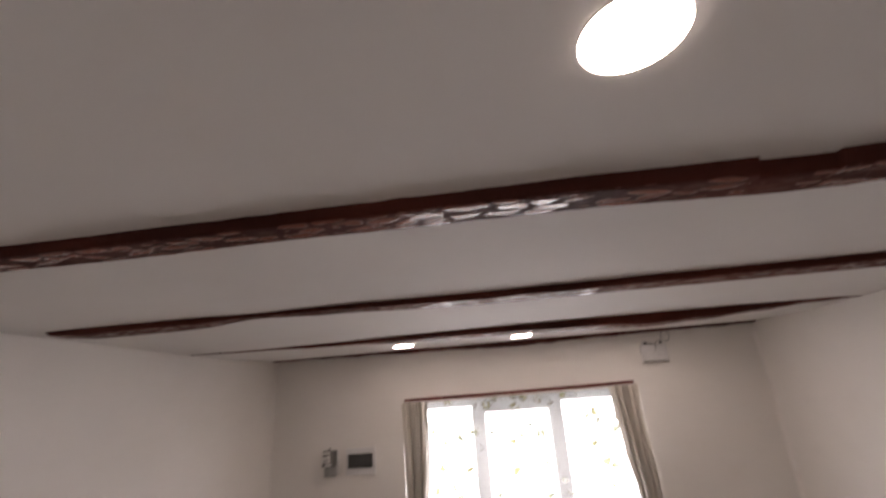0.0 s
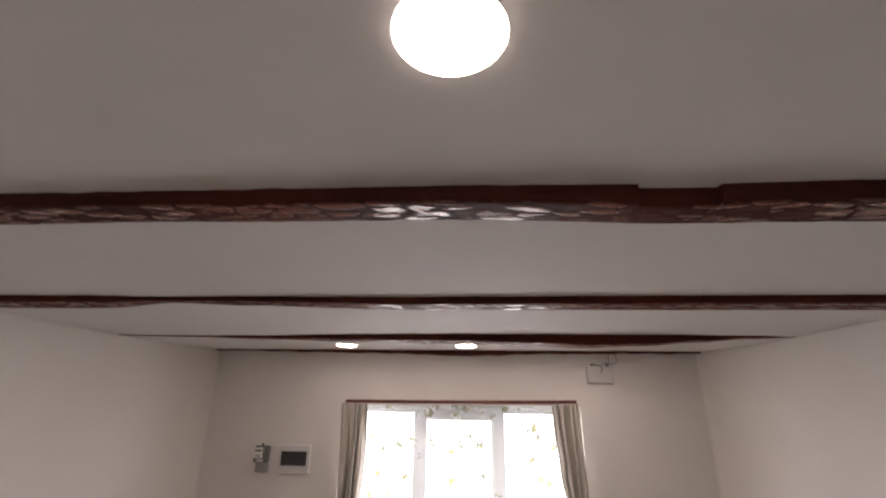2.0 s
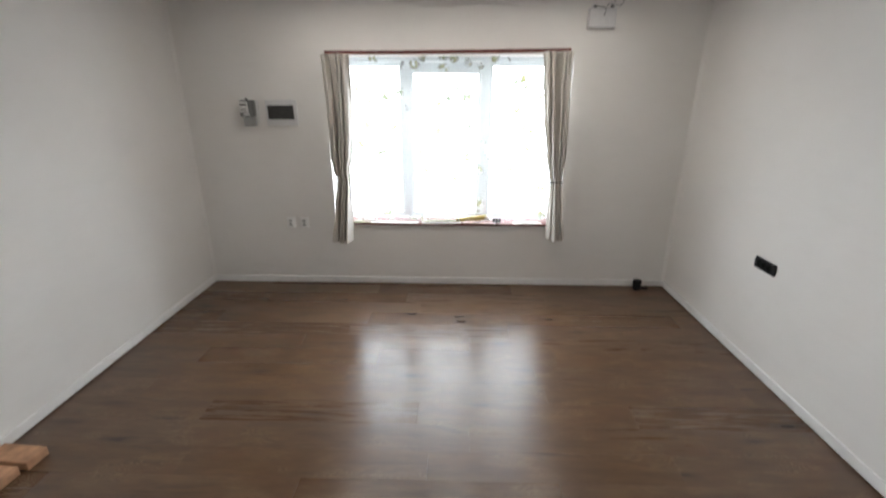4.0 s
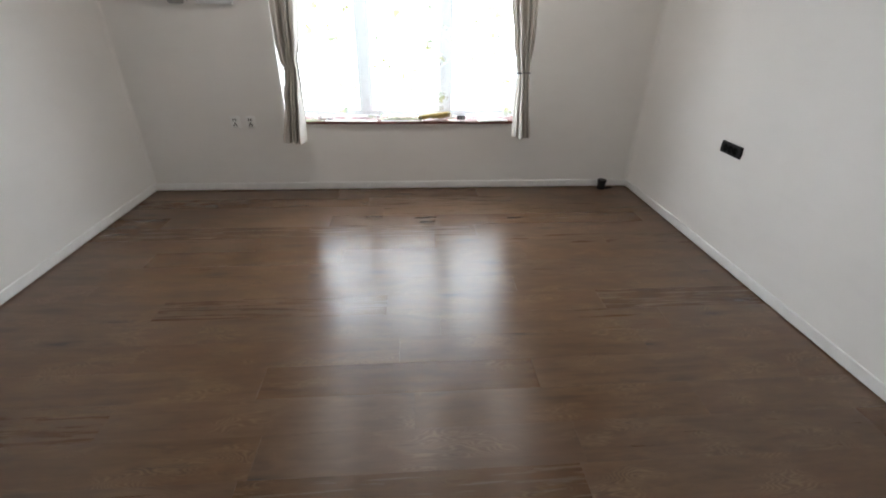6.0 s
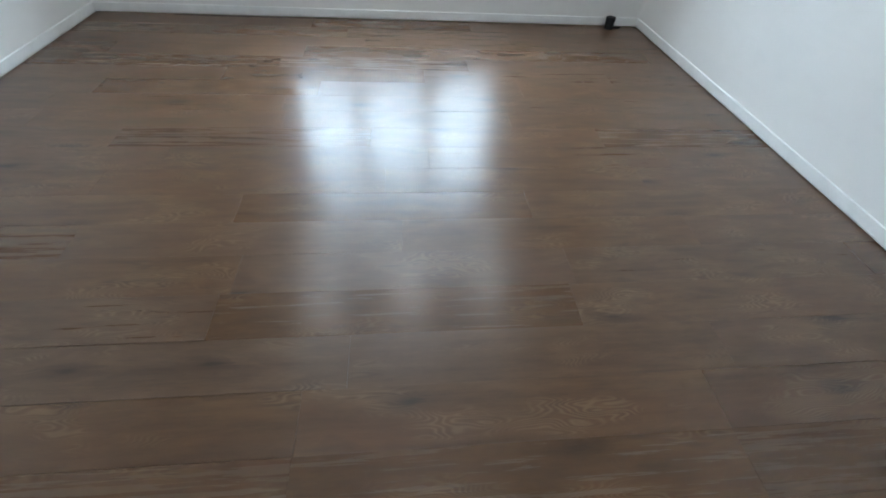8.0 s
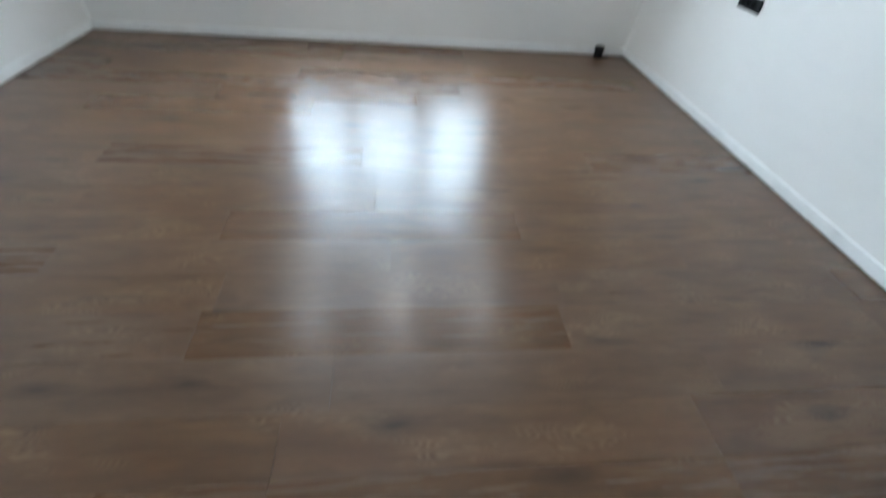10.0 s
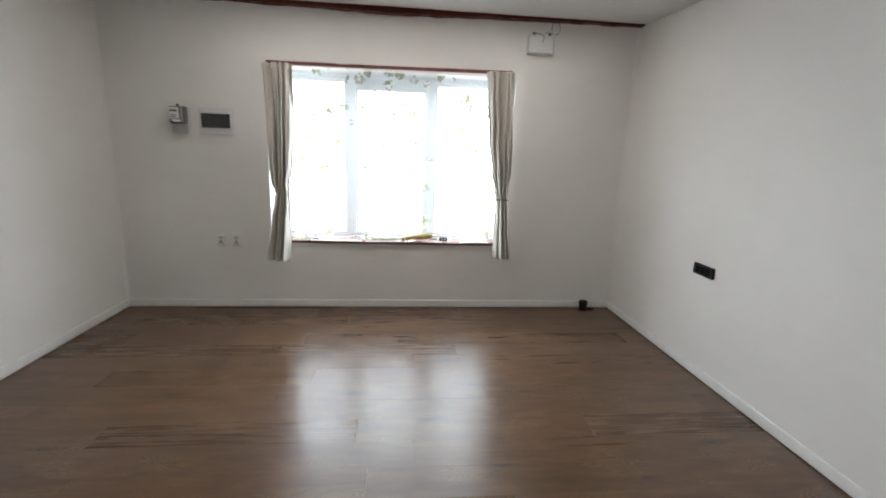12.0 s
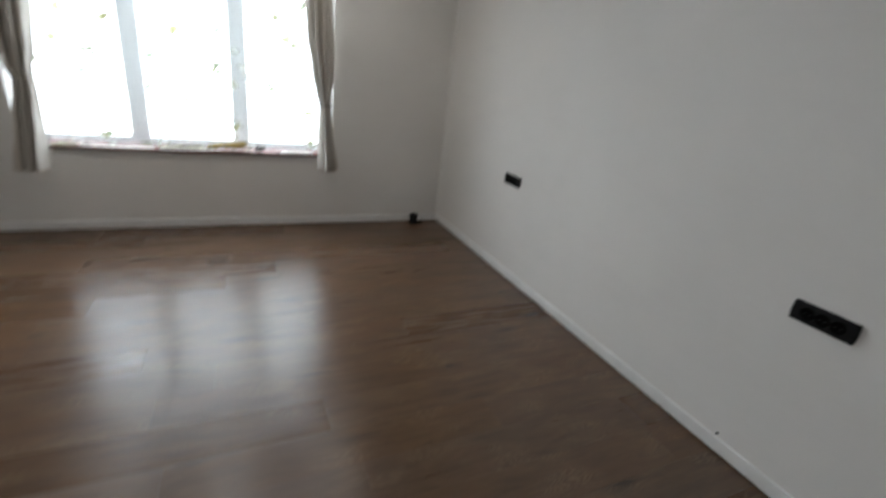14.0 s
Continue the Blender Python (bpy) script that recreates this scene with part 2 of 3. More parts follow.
def plank_wood():
    """Dark walnut laminate: tone and figure change from plank to plank."""
    m, nt, b = material("dark_walnut_laminate", 0.24)
    info = nt.nodes.new("ShaderNodeObjectInfo")
    rnd = info.outputs["Random"]
    off = nt.nodes.new("ShaderNodeCombineXYZ")
    nt.links.new(math_node(nt, "MULTIPLY", rnd, 37.0), off.inputs[0])
    nt.links.new(math_node(nt, "MULTIPLY", rnd, 91.0), off.inputs[1])
    nt.links.new(math_node(nt, "MULTIPLY", rnd, 13.0), off.inputs[2])
    loc = off.outputs[0]
    warp = noise_out(nt, mapped(nt, (1.1, 5.0, 1), loc), 1.0, 3, 0.55)
    # cathedral figure: bands across the plank bent by the warp
    sep = nt.nodes.new("ShaderNodeSeparateXYZ")
    nt.links.new(mapped(nt, (1, 1, 1)), sep.inputs[0])
    phase = math_node(nt, "ADD", math_node(nt, "MULTIPLY", sep.outputs[1], 260.0), math_node(nt, "MULTIPLY", warp, 430.0))
    rings = math_node(nt, "ADD", math_node(nt, "MULTIPLY", math_node(nt, "SINE", phase), 0.5), 0.5)
    streak = noise_out(nt, mapped(nt, (2.6, 60, 1), loc), 1.0, 7, 0.65)
    pores = noise_out(nt, mapped(nt, (26, 420, 1), loc), 1.0, 3, 0.6)
    cloud = noise_out(nt, mapped(nt, (3.6, 15, 1), loc), 1.0, 6, 0.62, 0.1)
    figure = noise_out(nt, mapped(nt, (2.9, 8.0, 1), loc), 1.0, 2)
    blot = noise_out(nt, mapped(nt, (3.4, 12.0, 1), loc), 1.0, 4, 0.55, 0.4)
    hue = noise_out(nt, mapped(nt, (1.6, 6.0, 1), loc), 1.0, 2)
    # knots
    vor = node(nt, "ShaderNodeTexVoronoi", Scale=1.0)
    bent = nt.nodes.new("ShaderNodeVectorMath")
    bent.operation = "ADD"
    nt.links.new(mapped(nt, (2.6, 9.5, 1), loc), bent.inputs[0])
    wob = nt.nodes.new("ShaderNodeCombineXYZ")
    nt.links.new(math_node(nt, "MULTIPLY", streak, 0.35), wob.inputs[0])
    nt.links.new(math_node(nt, "MULTIPLY", cloud, 0.35), wob.inputs[1])
    nt.links.new(wob.outputs[0], bent.inputs[1])
    nt.links.new(bent.outputs[0], vor.inputs["Vector"])
    vs = nt.nodes.new("ShaderNodeSeparateColor")
    nt.links.new(vor.outputs["Color"], vs.inputs[0])
    has = math_node(nt, "GREATER_THAN", vs.outputs[0], 0.80)
    knot = math_node(nt, "MULTIPLY", ramp(nt, vor.outputs["Distance"], (0.07, (1, 1, 1)), (0.13, (0.5, 0.5, 0.5)), (0.34, (0, 0, 0))), has)

    c = ramp(nt, streak, (0.28, (0.122, 0.071, 0.043)), (0.50, (0.172, 0.102, 0.062)), (0.75, (0.222, 0.136, 0.084)))
    c = mix(nt, 0.55, c, ramp(nt, cloud, (0.30, (0.080, 0.049, 0.033)), (0.5, (0.170, 0.101, 0.061)), (0.64, (0.235, 0.140, 0.083)), (0.75, (0.285, 0.158, 0.083))))
    ring_amount = math_node(nt, "MULTIPLY", ramp(nt, figure, (0.51, (0, 0, 0)), (0.62, (1, 1, 1))), math_node(nt, "POWER", rings, 2.0))
    c = mix(nt, math_node(nt, "MULTIPLY", ramp(nt, hue, (0.48, (0, 0, 0)), (0.68, (1, 1, 1))), 0.3), c, (0.185, 0.092, 0.056))
    c = mix(nt, math_node(nt, "MULTIPLY", ramp(nt, blot, (0.54, (0, 0, 0)), (0.74, (1, 1, 1))), 0.58), c, (0.062, 0.041, 0.032))
    c = mix(nt, math_node(nt, "MULTIPLY", ramp(nt, pores, (0.55, (0, 0, 0)), (0.75, (1, 1, 1))), 0.3), c, (0.05, 0.032, 0.024))
    c = mix(nt, math_node(nt, "MULTIPLY", ring_amount, 0.46), c, (0.36, 0.25, 0.16))
    c = mix(nt, math_node(nt, "MULTIPLY", knot, 0.85), c, (0.030, 0.020, 0.017))
    tone = nt.nodes.new("ShaderNodeHueSaturation")
    nt.links.new(c, tone.inputs["Color"])
    nt.links.new(math_node(nt, "ADD", 0.67, math_node(nt, "MULTIPLY", math_node(nt, "FRACT", math_node(nt, "MULTIPLY", rnd, 17.3)), 0.07)), tone.inputs["Value"])
    nt.links.new(math_node(nt, "ADD", 1.05, math_node(nt, "MULTIPLY", math_node(nt, "FRACT", math_node(nt, "MULTIPLY", rnd, 7.7)), 0.12)), tone.inputs["Saturation"])
    nt.links.new(tone.outputs[0], b.inputs["Base Color"])
    sheen = math_node(nt, "MULTIPLY", math_node(nt, "FRACT", math_node(nt, "MULTIPLY", rnd, 29.1)), 0.05)
    rough = math_node(nt, "ADD", math_node(nt, "ADD", 0.235, sheen), math_node(nt, "MULTIPLY", streak, 0.05))
    # the pressed grain spreads the gloss across the boards
    b.inputs["Anisotropic"].default_value = 0.5
    across = nt.nodes.new("ShaderNodeCombineXYZ")
    across.inputs[1].default_value = 1.0
    nt.links.new(across.outputs[0], b.inputs["Tangent"])
    nt.links.new(rough, b.inputs["Roughness"])
    b.inputs["Specular IOR Level"].default_value = 0.68
    bump(nt, b, math_node(nt, "ADD", pores, math_node(nt, "MULTIPLY", streak, 0.7)), 0.06, 0.0008)
    return m


M_PLANK = plank_wood()


# ---- mesh helpers ----
def add_box(bm, lo, hi, bevel=0.0, seg=2, m=None):
    r = bmesh.ops.create_cube(bm, size=1.0)
    size = [b - a for a, b in zip(lo, hi)]
    mid = [(a + b) / 2 for a, b in zip(lo, hi)]
    for v in r["verts"]:
        v.co = Vector([v.co[i] * size[i] + mid[i] for i in range(3)])
    verts = r["verts"]
    if bevel:
        edges = list({e for v in verts for e in v.link_edges})
        res = bmesh.ops.bevel(bm, geom=edges, offset=bevel, segments=seg, affect="EDGES", profile=0.6)
        verts = list({v for f in res["faces"] for v in f.verts} | {v for v in verts if v.is_valid})
    if m is not None:
        bmesh.ops.transform(bm, matrix=m, verts=verts)
    return verts


def lathe(bm, profile, centre=(0, 0, 0), n=32, m=None):
    """Turns (radius, height) pairs round the z axis; ends are closed."""
    rings = []
    for r, z in profile:
        rings.append([bm.verts.new((r * math.cos(2 * math.pi * i / n), r * math.sin(2 * math.pi * i / n), z)) for i in range(n)])
    for a, b in zip(rings, rings[1:]):
        for i in range(n):
            bm.faces.new((a[i], a[(i + 1) % n], b[(i + 1) % n], b[i]))
    bm.faces.new(rings[0][::-1])
    bm.faces.new(rings[-1])
    m = Matrix.Translation(centre) @ (m or Matrix.Identity(4))
    bmesh.ops.transform(bm, matrix=m, verts=[v for ring in rings for v in ring])


def tube(bm, points, radius, n=8):
    """A round cord through points."""
    pts = [Vector(p) for p in points]
    rings = []
    for i, p in enumerate(pts):
        d = (pts[min(i + 1, len(pts) - 1)] - pts[max(i - 1, 0)]).normalized()
        side = d.cross(Vector((0.31, 0.2, 0.93))).normalized()
        up = side.cross(d)
        rings.append([bm.verts.new(p + radius * (math.cos(2 * math.pi * k / n) * side + math.sin(2 * math.pi * k / n) * up)) for k in range(n)])
    for a, b in zip(rings, rings[1:]):
        for k in range(n):
            bm.faces.new((a[k], a[(k + 1) % n], b[(k + 1) % n], b[k]))
    bm.faces.new(rings[0][::-1])
    bm.faces.new(rings[-1])


def mesh_of(name, bm, mat, smooth=False):
    bmesh.ops.recalc_face_normals(bm, faces=bm.faces)
    me = bpy.data.meshes.new(name)
    bm.to_mesh(me)
    bm.free()
    me.materials.append(mat)
    if smooth:
        me.polygons.foreach_set("use_smooth", [True] * len(me.polygons))
        me.set_sharp_from_angle(angle=radians(40))
    return me


def part(name, bm, mat, parent, label="", smooth=True):
    ob = new(name, mesh_of(name, bm, mat, smooth))
    ob.parent = parent
    if label:
        ob["label"] = label
    return ob


def thing(name, label, category, at=(0, 0, 0), group="", kind=""):
    ob = new(name)
    ob.empty_display_size = 0.05
    ob.matrix_basis = at if isinstance(at, Matrix) else Matrix.Translation(at)
    return tagged(ob, label, category, group, kind)


def structure(name, bm, mat, label, category, smooth=False):
    return tagged(new(name, mesh_of(name, bm, mat, smooth)), label, category, kind="structure")


# ---- shell of the room ----
def build_shell():
    t = 0.28
    # back wall with the window's opening through it
    bm = bmesh.new()
    x0, x1, z0, z1, y0, y1 = -GAP - t, W + GAP + t, -0.15, H + 0.2, GAP, GAP + 0.32
    outer = [(x0, z0), (x1, z0), (x1, z1), (x0, z1)]
    inner = [(WIN_L, WIN_B), (WIN_R, WIN_B), (WIN_R, WIN_T), (WIN_L, WIN_T)]
    ring = {}
    for y in (y0, y1):
        ring[y] = ([bm.verts.new((x, y, z)) for x, z in outer], [bm.verts.new((x, y, z)) for x, z in inner])
        for i in range(4):
            j = (i + 1) % 4
            bm.faces.new((ring[y][0][i], ring[y][0][j], ring[y][1][j], ring[y][1][i]))
    for s in (0, 1):
        for i in range(4):
            j = (i + 1) % 4
            bm.faces.new((ring[y0][s][i], ring[y0][s][j], ring[y1][s][j], ring[y1][s][i]))
    structure("wall_back", bm, M_WALL, "white painted plaster wall with a wide window opening", "wall")
    for name, a, b in (
        ("wall_left", (-GAP - t, REAR, -0.15), (-GAP, GAP, H + 0.2)),
        ("wall_right", (W + GAP, REAR, -0.15), (W + GAP + t, GAP, H + 0.2)),
        ("wall_rear", (-GAP - t, REAR - t, -0.15), (W + GAP + t, REAR, H + 0.2)),
    ):
        bm = bmesh.new()
        add_box(bm, a, b)
        structure(name, bm, M_WALL, "plain white painted plaster wall, slightly uneven", "wall")
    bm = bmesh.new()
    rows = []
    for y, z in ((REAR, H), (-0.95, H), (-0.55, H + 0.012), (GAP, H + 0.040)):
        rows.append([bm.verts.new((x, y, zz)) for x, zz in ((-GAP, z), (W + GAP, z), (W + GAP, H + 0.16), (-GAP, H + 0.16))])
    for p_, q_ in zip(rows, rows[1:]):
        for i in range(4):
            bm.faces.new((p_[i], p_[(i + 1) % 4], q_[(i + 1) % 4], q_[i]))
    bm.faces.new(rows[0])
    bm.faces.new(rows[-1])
    structure("ceiling", bm, M_CEIL_SHADED, "white plastered ceiling between timber beams", "ceiling")
    # plaster rounded off in the two far corners
    for name, cx, side in (("wall_corner_left", -GAP, 1), ("wall_corner_right", W + GAP, -1)):
        bm = bmesh.new()
        r, rings = 0.035, []
        for z in (0.066, H + 0.05):
            ring_ = [bm.verts.new((cx - side * 0.002, GAP + 0.002, z))]
            for i in range(13):
                a = radians(90 * i / 12)
                ring_.append(bm.verts.new((cx + side * (r - r * math.sin(a) - 0.0008), GAP - r + r * math.cos(a) + 0.0008, z)))
            rings.append(ring_)
        for i in range(14):
            j = (i + 1) % 14
            bm.faces.new((rings[0][i], rings[0][j], rings[1][j], rings[1][i]))
        bm.faces.new(rings[0])
        bm.faces.new(rings[1][::-1])
        structure(name, bm, M_WALL, "white plaster rounded into the room corner", "wall", True)
    # skirting boards with an eased top edge
    for name, a, b in (
        ("baseboard_back", (-GAP, 0, 0.006), (W + GAP, GAP, 0.068)),
        ("baseboard_left", (-GAP, REAR, 0.011), (0, -0.0005, 0.068)),
        ("baseboard_right", (W, REAR, 0.009), (W + GAP, -0.0005, 0.068)),
    ):
        bm = bmesh.new()
        add_box(bm, a, b, 0.004, 2)
        structure(name, bm, M_TRIM, "low white painted skirting board", "baseboard")
    bm = bmesh.new()
    add_box(bm, (-60, GAP + 0.33, -0.5), (60, 80, -0.35))
    structure("ground", bm, M_GROUND, "grey paving outside the window", "ground")


build_shell()


# ---- window ----
def build_window():
    win = thing("window_1", "white three-part window with a red-brown sill", "window", (0, 0, 0), kind="structure")
    y0, y1 = 0.215, 0.275
    b0, t1 = WIN_B + 0.024, WIN_T
    m1, m2 = (1.825, 1.940), (2.520, 2.636)
    for lo, hi in (((WIN_L, y0, b0), (WIN_R, y1, b0 + 0.022)), ((WIN_L, y0, t1 - 0.035), (WIN_R, y1, t1)),
                   ((WIN_L, y0, b0 + 0.023), (WIN_L + 0.05, y1, t1 - 0.036)), ((WIN_R - 0.05, y0, b0 + 0.023), (WIN_R, y1, t1 - 0.036))):
        bm = bmesh.new()
        add_box(bm, lo, hi, 0.004)
        part("window_frame", bm, M_FRAME, win)
    for a, b in (m1, m2):
        bm = bmesh.new()
        add_box(bm, (a + 0.02, y0, b0 + 0.023), (b - 0.02, y1, t1 - 0.036), 0.004)
        part("mullion", bm, M_FRAME, win)
    bays = ((WIN_L + 0.052, m1[0] + 0.018, t1 - 0.038), (m1[1] - 0.018, m2[0] + 0.018, t1 - 0.038), (m2[1] - 0.018, WIN_R - 0.052, t1 - 0.038))
    for i, (a, b, top) in enumerate(bays):
        edge = 0.035 if i != 1 else 0.095
        sash = None
        for lo, hi in (((a, y0 + 0.008, b0 + 0.024), (a + 0.02, y1 - 0.01, top)), ((b - 0.02, y0 + 0.008, b0 + 0.024), (b, y1 - 0.01, top)),
                       ((a + 0.021, y0 + 0.008, b0 + 0.024), (b - 0.021, y1 - 0.01, b0 + 0.045)), ((a + 0.021, y0 + 0.008, top - edge), (b - 0.021, y1 - 0.01, top))):
            bm = bmesh.new()
            add_box(bm, lo, hi, 0.003)
            part("sash_rail", bm, M_FRAME, win)
        bm = bmesh.new()
        add_box(bm, (a + 0.021, 0.242, b0 + 0.046), (b - 0.021, 0.248, top - edge - 0.001))
        pane = part("pane", bm, M_GLASS, win, smooth=False)
        pane.visible_shadow = False
    bm = bmesh.new()
    add_box(bm, (WIN_L + 0.001, -0.012, WIN_B + 0.001), (WIN_R - 0.001, 0.214, WIN_B + 0.022), 0.004)
    part("window_sill", bm, M_BATTEN, win, "red-brown painted wooden sill board")
    # head batten, slightly bowed with a chipped edge
    bm = bmesh.new()
    n = 60
    rows = []
    for i in range(n + 1):
        u = i / n
        x = 1.246 + u * (3.236 - 1.246)
        z = 2.036 + 0.018 * u - 0.004 * math.sin(math.pi * u)
        chip = 0.006 if 0.27 < u < 0.33 else 0.0
        wv = 0.0015 * noise.noise(Vector((x * 9, 0, 0)))
        rows.append([bm.verts.new(p) for p in ((x, 0.010, z), (x, -0.018, z + wv), (x, -0.018, z + 0.026 + wv - chip), (x, 0.010, z + 0.027))])
    for a, b in zip(rows, rows[1:]):
        for k in range(4):
            bm.faces.new((a[k], b[k], b[(k + 1) % 4], a[(k + 1) % 4]))
    bm.faces.new(rows[0])
    bm.faces.new(rows[-1])
    part("head_batten", bm, M_BATTEN, win, "thin red-brown wooden batten over the window")


build_window()


# ---- curtains ----
def interp(keys, z):
    """Smooth interpolation in rows of (z, values...), z falling."""
    for a, b in zip(keys, keys[1:]):
        if b[0] <= z <= a[0]:
            f = (a[0] - z) / (a[0] - b[0])
            f = f * f * (3 - 2 * f)
            return [p + (q - p) * f for p, q in zip(a[1:], b[1:])]
    return list(keys[-1][1:]) if z < keys[-1][0] else list(keys[0][1:])


def build_curtain(name, label, keys, folds, tie_z, tie_mat, tie_label, seed):
    """keys: z, inner and outer x, fold depth."""
    root = thing(name, label, "curtain", ((keys[0][1] + keys[0][2]) / 2, -0.05, keys[-1][0]), "pair of curtains at the window")
    ox, oy, oz = root.location
    rng = random.Random(seed)
    phase = [rng.uniform(-0.5, 0.5) for _ in range(folds * 2 + 2)]
    bm = bmesh.new()
    cols, rows_n = folds * 22, 90
    grid = []
    ztop, zbot = keys[0][0], keys[-1][0]
    for r in range(rows_n + 1):
        z = ztop + (zbot - ztop) * r / rows_n
        xa, xb, depth = interp(keys, z)
        row = []
        for c in range(cols + 1):
            u = c / cols
            k = folds * (u + 0.055 * math.sin(2 * math.pi * u + seed) + 0.035 * math.sin(4 * math.pi * u + 2.1 * seed))
            k = min(folds - 0.001, max(0.0, k))
            ph = phase[int(k)] * (1 - (k % 1)) + phase[int(k) + 1] * (k % 1)
            drift = 0.5 * noise.noise(Vector((u * 3, z * 1.1, seed)))
            wave = 2 * abs(math.sin(math.pi * (k + 0.8 * ph + drift))) ** 0.8 - 1
            wave += 0.28 * noise.noise(Vector((u * 9, z * 1.1, seed + 9)))
            amp = 3.3 * depth * (0.65 + 0.6 * abs(phase[int(k + 0.5) + folds])) * (1.0 + 0.7 * noise.noise(Vector((u * 5, z * 0.9, seed + 4))))
            pinch = 0.10 * math.sin(4 * math.pi * (k + 0.8 * ph + drift)) / folds
            x = xa + (xb - xa) * min(1, max(0, u + 0.5 * pinch))
            x += 0.30 * (xb - xa) / folds * wave * math.sin(math.pi * u)
            y = -0.098 - amp * wave - 0.006 * math.sin(math.pi * u)
            zz = z + (0.006 * wave if r == rows_n else 0)
            row.append(bm.verts.new((x - ox, y - oy, zz - oz)))
        grid.append(row)
    for a, b in zip(grid, grid[1:]):
        for c in range(cols):
            bm.faces.new((a[c], a[c + 1], b[c + 1], b[c]))
    cloth = part("cloth", bm, M_CURTAIN, root)
    s = cloth.modifiers.new("thickness", "SOLIDIFY")
    s.thickness, s.offset = 0.0025, 0
    # stitched heading band
    xa, xb, d = keys[0][1:]
    for i in range(4):
        bm = bmesh.new()
        x = xa + (xb - xa) * (i + 0.5) / 4
        add_box(bm, (x - 0.007 - ox, -0.150 - oy, ztop - 0.05 - oz), (x + 0.007 - ox, -0.100 - oy, ztop - 0.002 - oz), 0.005)
        part("pinch_pleat", bm, M_CURTAIN, root)
    # tie band round the gathered cloth
    xa, xb, d = interp(keys, tie_z)
    bm = bmesh.new()
    pts = []
    for i in range(33):
        a = 2 * math.pi * i / 32
        pts.append(((xa + xb) / 2 + (xb - xa) / 2 * 1.06 * math.cos(a) - ox, -0.098 - (d * 2.7 * 0.85 + 0.006) * math.sin(a) - oy, tie_z + 0.006 * math.sin(a) - oz))
    tube(bm, pts, 0.0065)
    part("tieback", bm, tie_mat, root, tie_label)
    return root


build_curtain("curtain", "beige linen curtain tied back with a pale cord",
              [(2.030, 1.240, 1.470, 0.019), (1.94, 1.246, 1.466, 0.020), (1.55, 1.252, 1.456, 0.023), (1.25, 1.258, 1.436, 0.022), (1.10, 1.276, 1.408, 0.018),
               (1.035, 1.304, 1.408, 0.014), (0.97, 1.292, 1.410, 0.017), (0.80, 1.258, 1.404, 0.022), (0.462, 1.212, 1.392, 0.028)],
              4, 1.035, M_TIE_PALE, "pale cord tieback", 3)
build_curtain("curtain", "beige linen curtain tied back with a dark cord",
              [(2.050, 3.000, 3.248, 0.019), (1.94, 3.014, 3.244, 0.020), (1.55, 3.046, 3.248, 0.023), (1.25, 3.086, 3.246, 0.022), (1.09, 3.120, 3.236, 0.018),
               (1.015, 3.146, 3.238, 0.014), (0.95, 3.144, 3.248, 0.017), (0.78, 3.138, 3.270, 0.022), (0.500, 3.140, 3.302, 0.026)],
              4, 1.015, M_TIE_DARK, "dark grey cord tieback", 5)


def build_track():
    root = thing("curtain_track", "slim white curtain track under the wooden batten", "curtain rail", (2.24, -0.03, 2.03))
    bm = bmesh.new()
    add_box(bm, (-0.995, -0.020, -0.004), (0.995, 0.0095, 0.006), 0.003, m=Matrix.Rotation(radians(-0.5), 4, "Y"))
    part("rail", bm, M_WHITE, root)
    for s in (-1, 1):
        bm = bmesh.new()
        add_box(bm, (s * 0.999 - 0.006, -0.022, -0.007 + s * 0.0087), (s * 0.999 + 0.006, 0.009, 0.009 + s * 0.0087), 0.003)
        part("end_cap", bm, M_WHITE, root)
    for i in range(14):
        bm = bmesh.new()
        x = -0.93 + 1.86 * i / 13
        lathe(bm, [(0.003, -0.018), (0.006, -0.012), (0.006, -0.006), (0.003, -0.004)], (x, -0.008, x * 0.0087), 8)
        part("glider", bm, M_WHITE, root)


build_track()


def build_sheer():
    bm = bmesh.new()
    cols, rows_n = 220, 40
    grid = []
    for r in range(rows_n + 1):
        v = r / rows_n
        z = 2.026 - v * (2.026 - 0.6135)
        row = []
        for c in range(cols + 1):
            u = c / cols
            x = WIN_L + 0.006 + u * (WIN_R - WIN_L - 0.012)
            y = 0.056 + (0.008 + 0.004 * v) * math.sin(2 * math.pi * (u * 21 + 0.8 * noise.noise(Vector((u * 6, v * 1.2, 0))))) + 0.005 * noise.noise(Vector((u * 9, v * 2, 3)))
            row.append(bm.verts.new((x, y, z)))
        grid.append(row)
    for a, b in zip(grid, grid[1:]):
        for c in range(cols):
            bm.faces.new((a[c], a[c + 1], b[c + 1], b[c]))
    root = thing("sheer_curtain", "white see-through voile curtain printed with pale green blossoms", "curtain", (0, 0, 0))
    part("voile", bm, M_SHEER, root)


build_sheer()


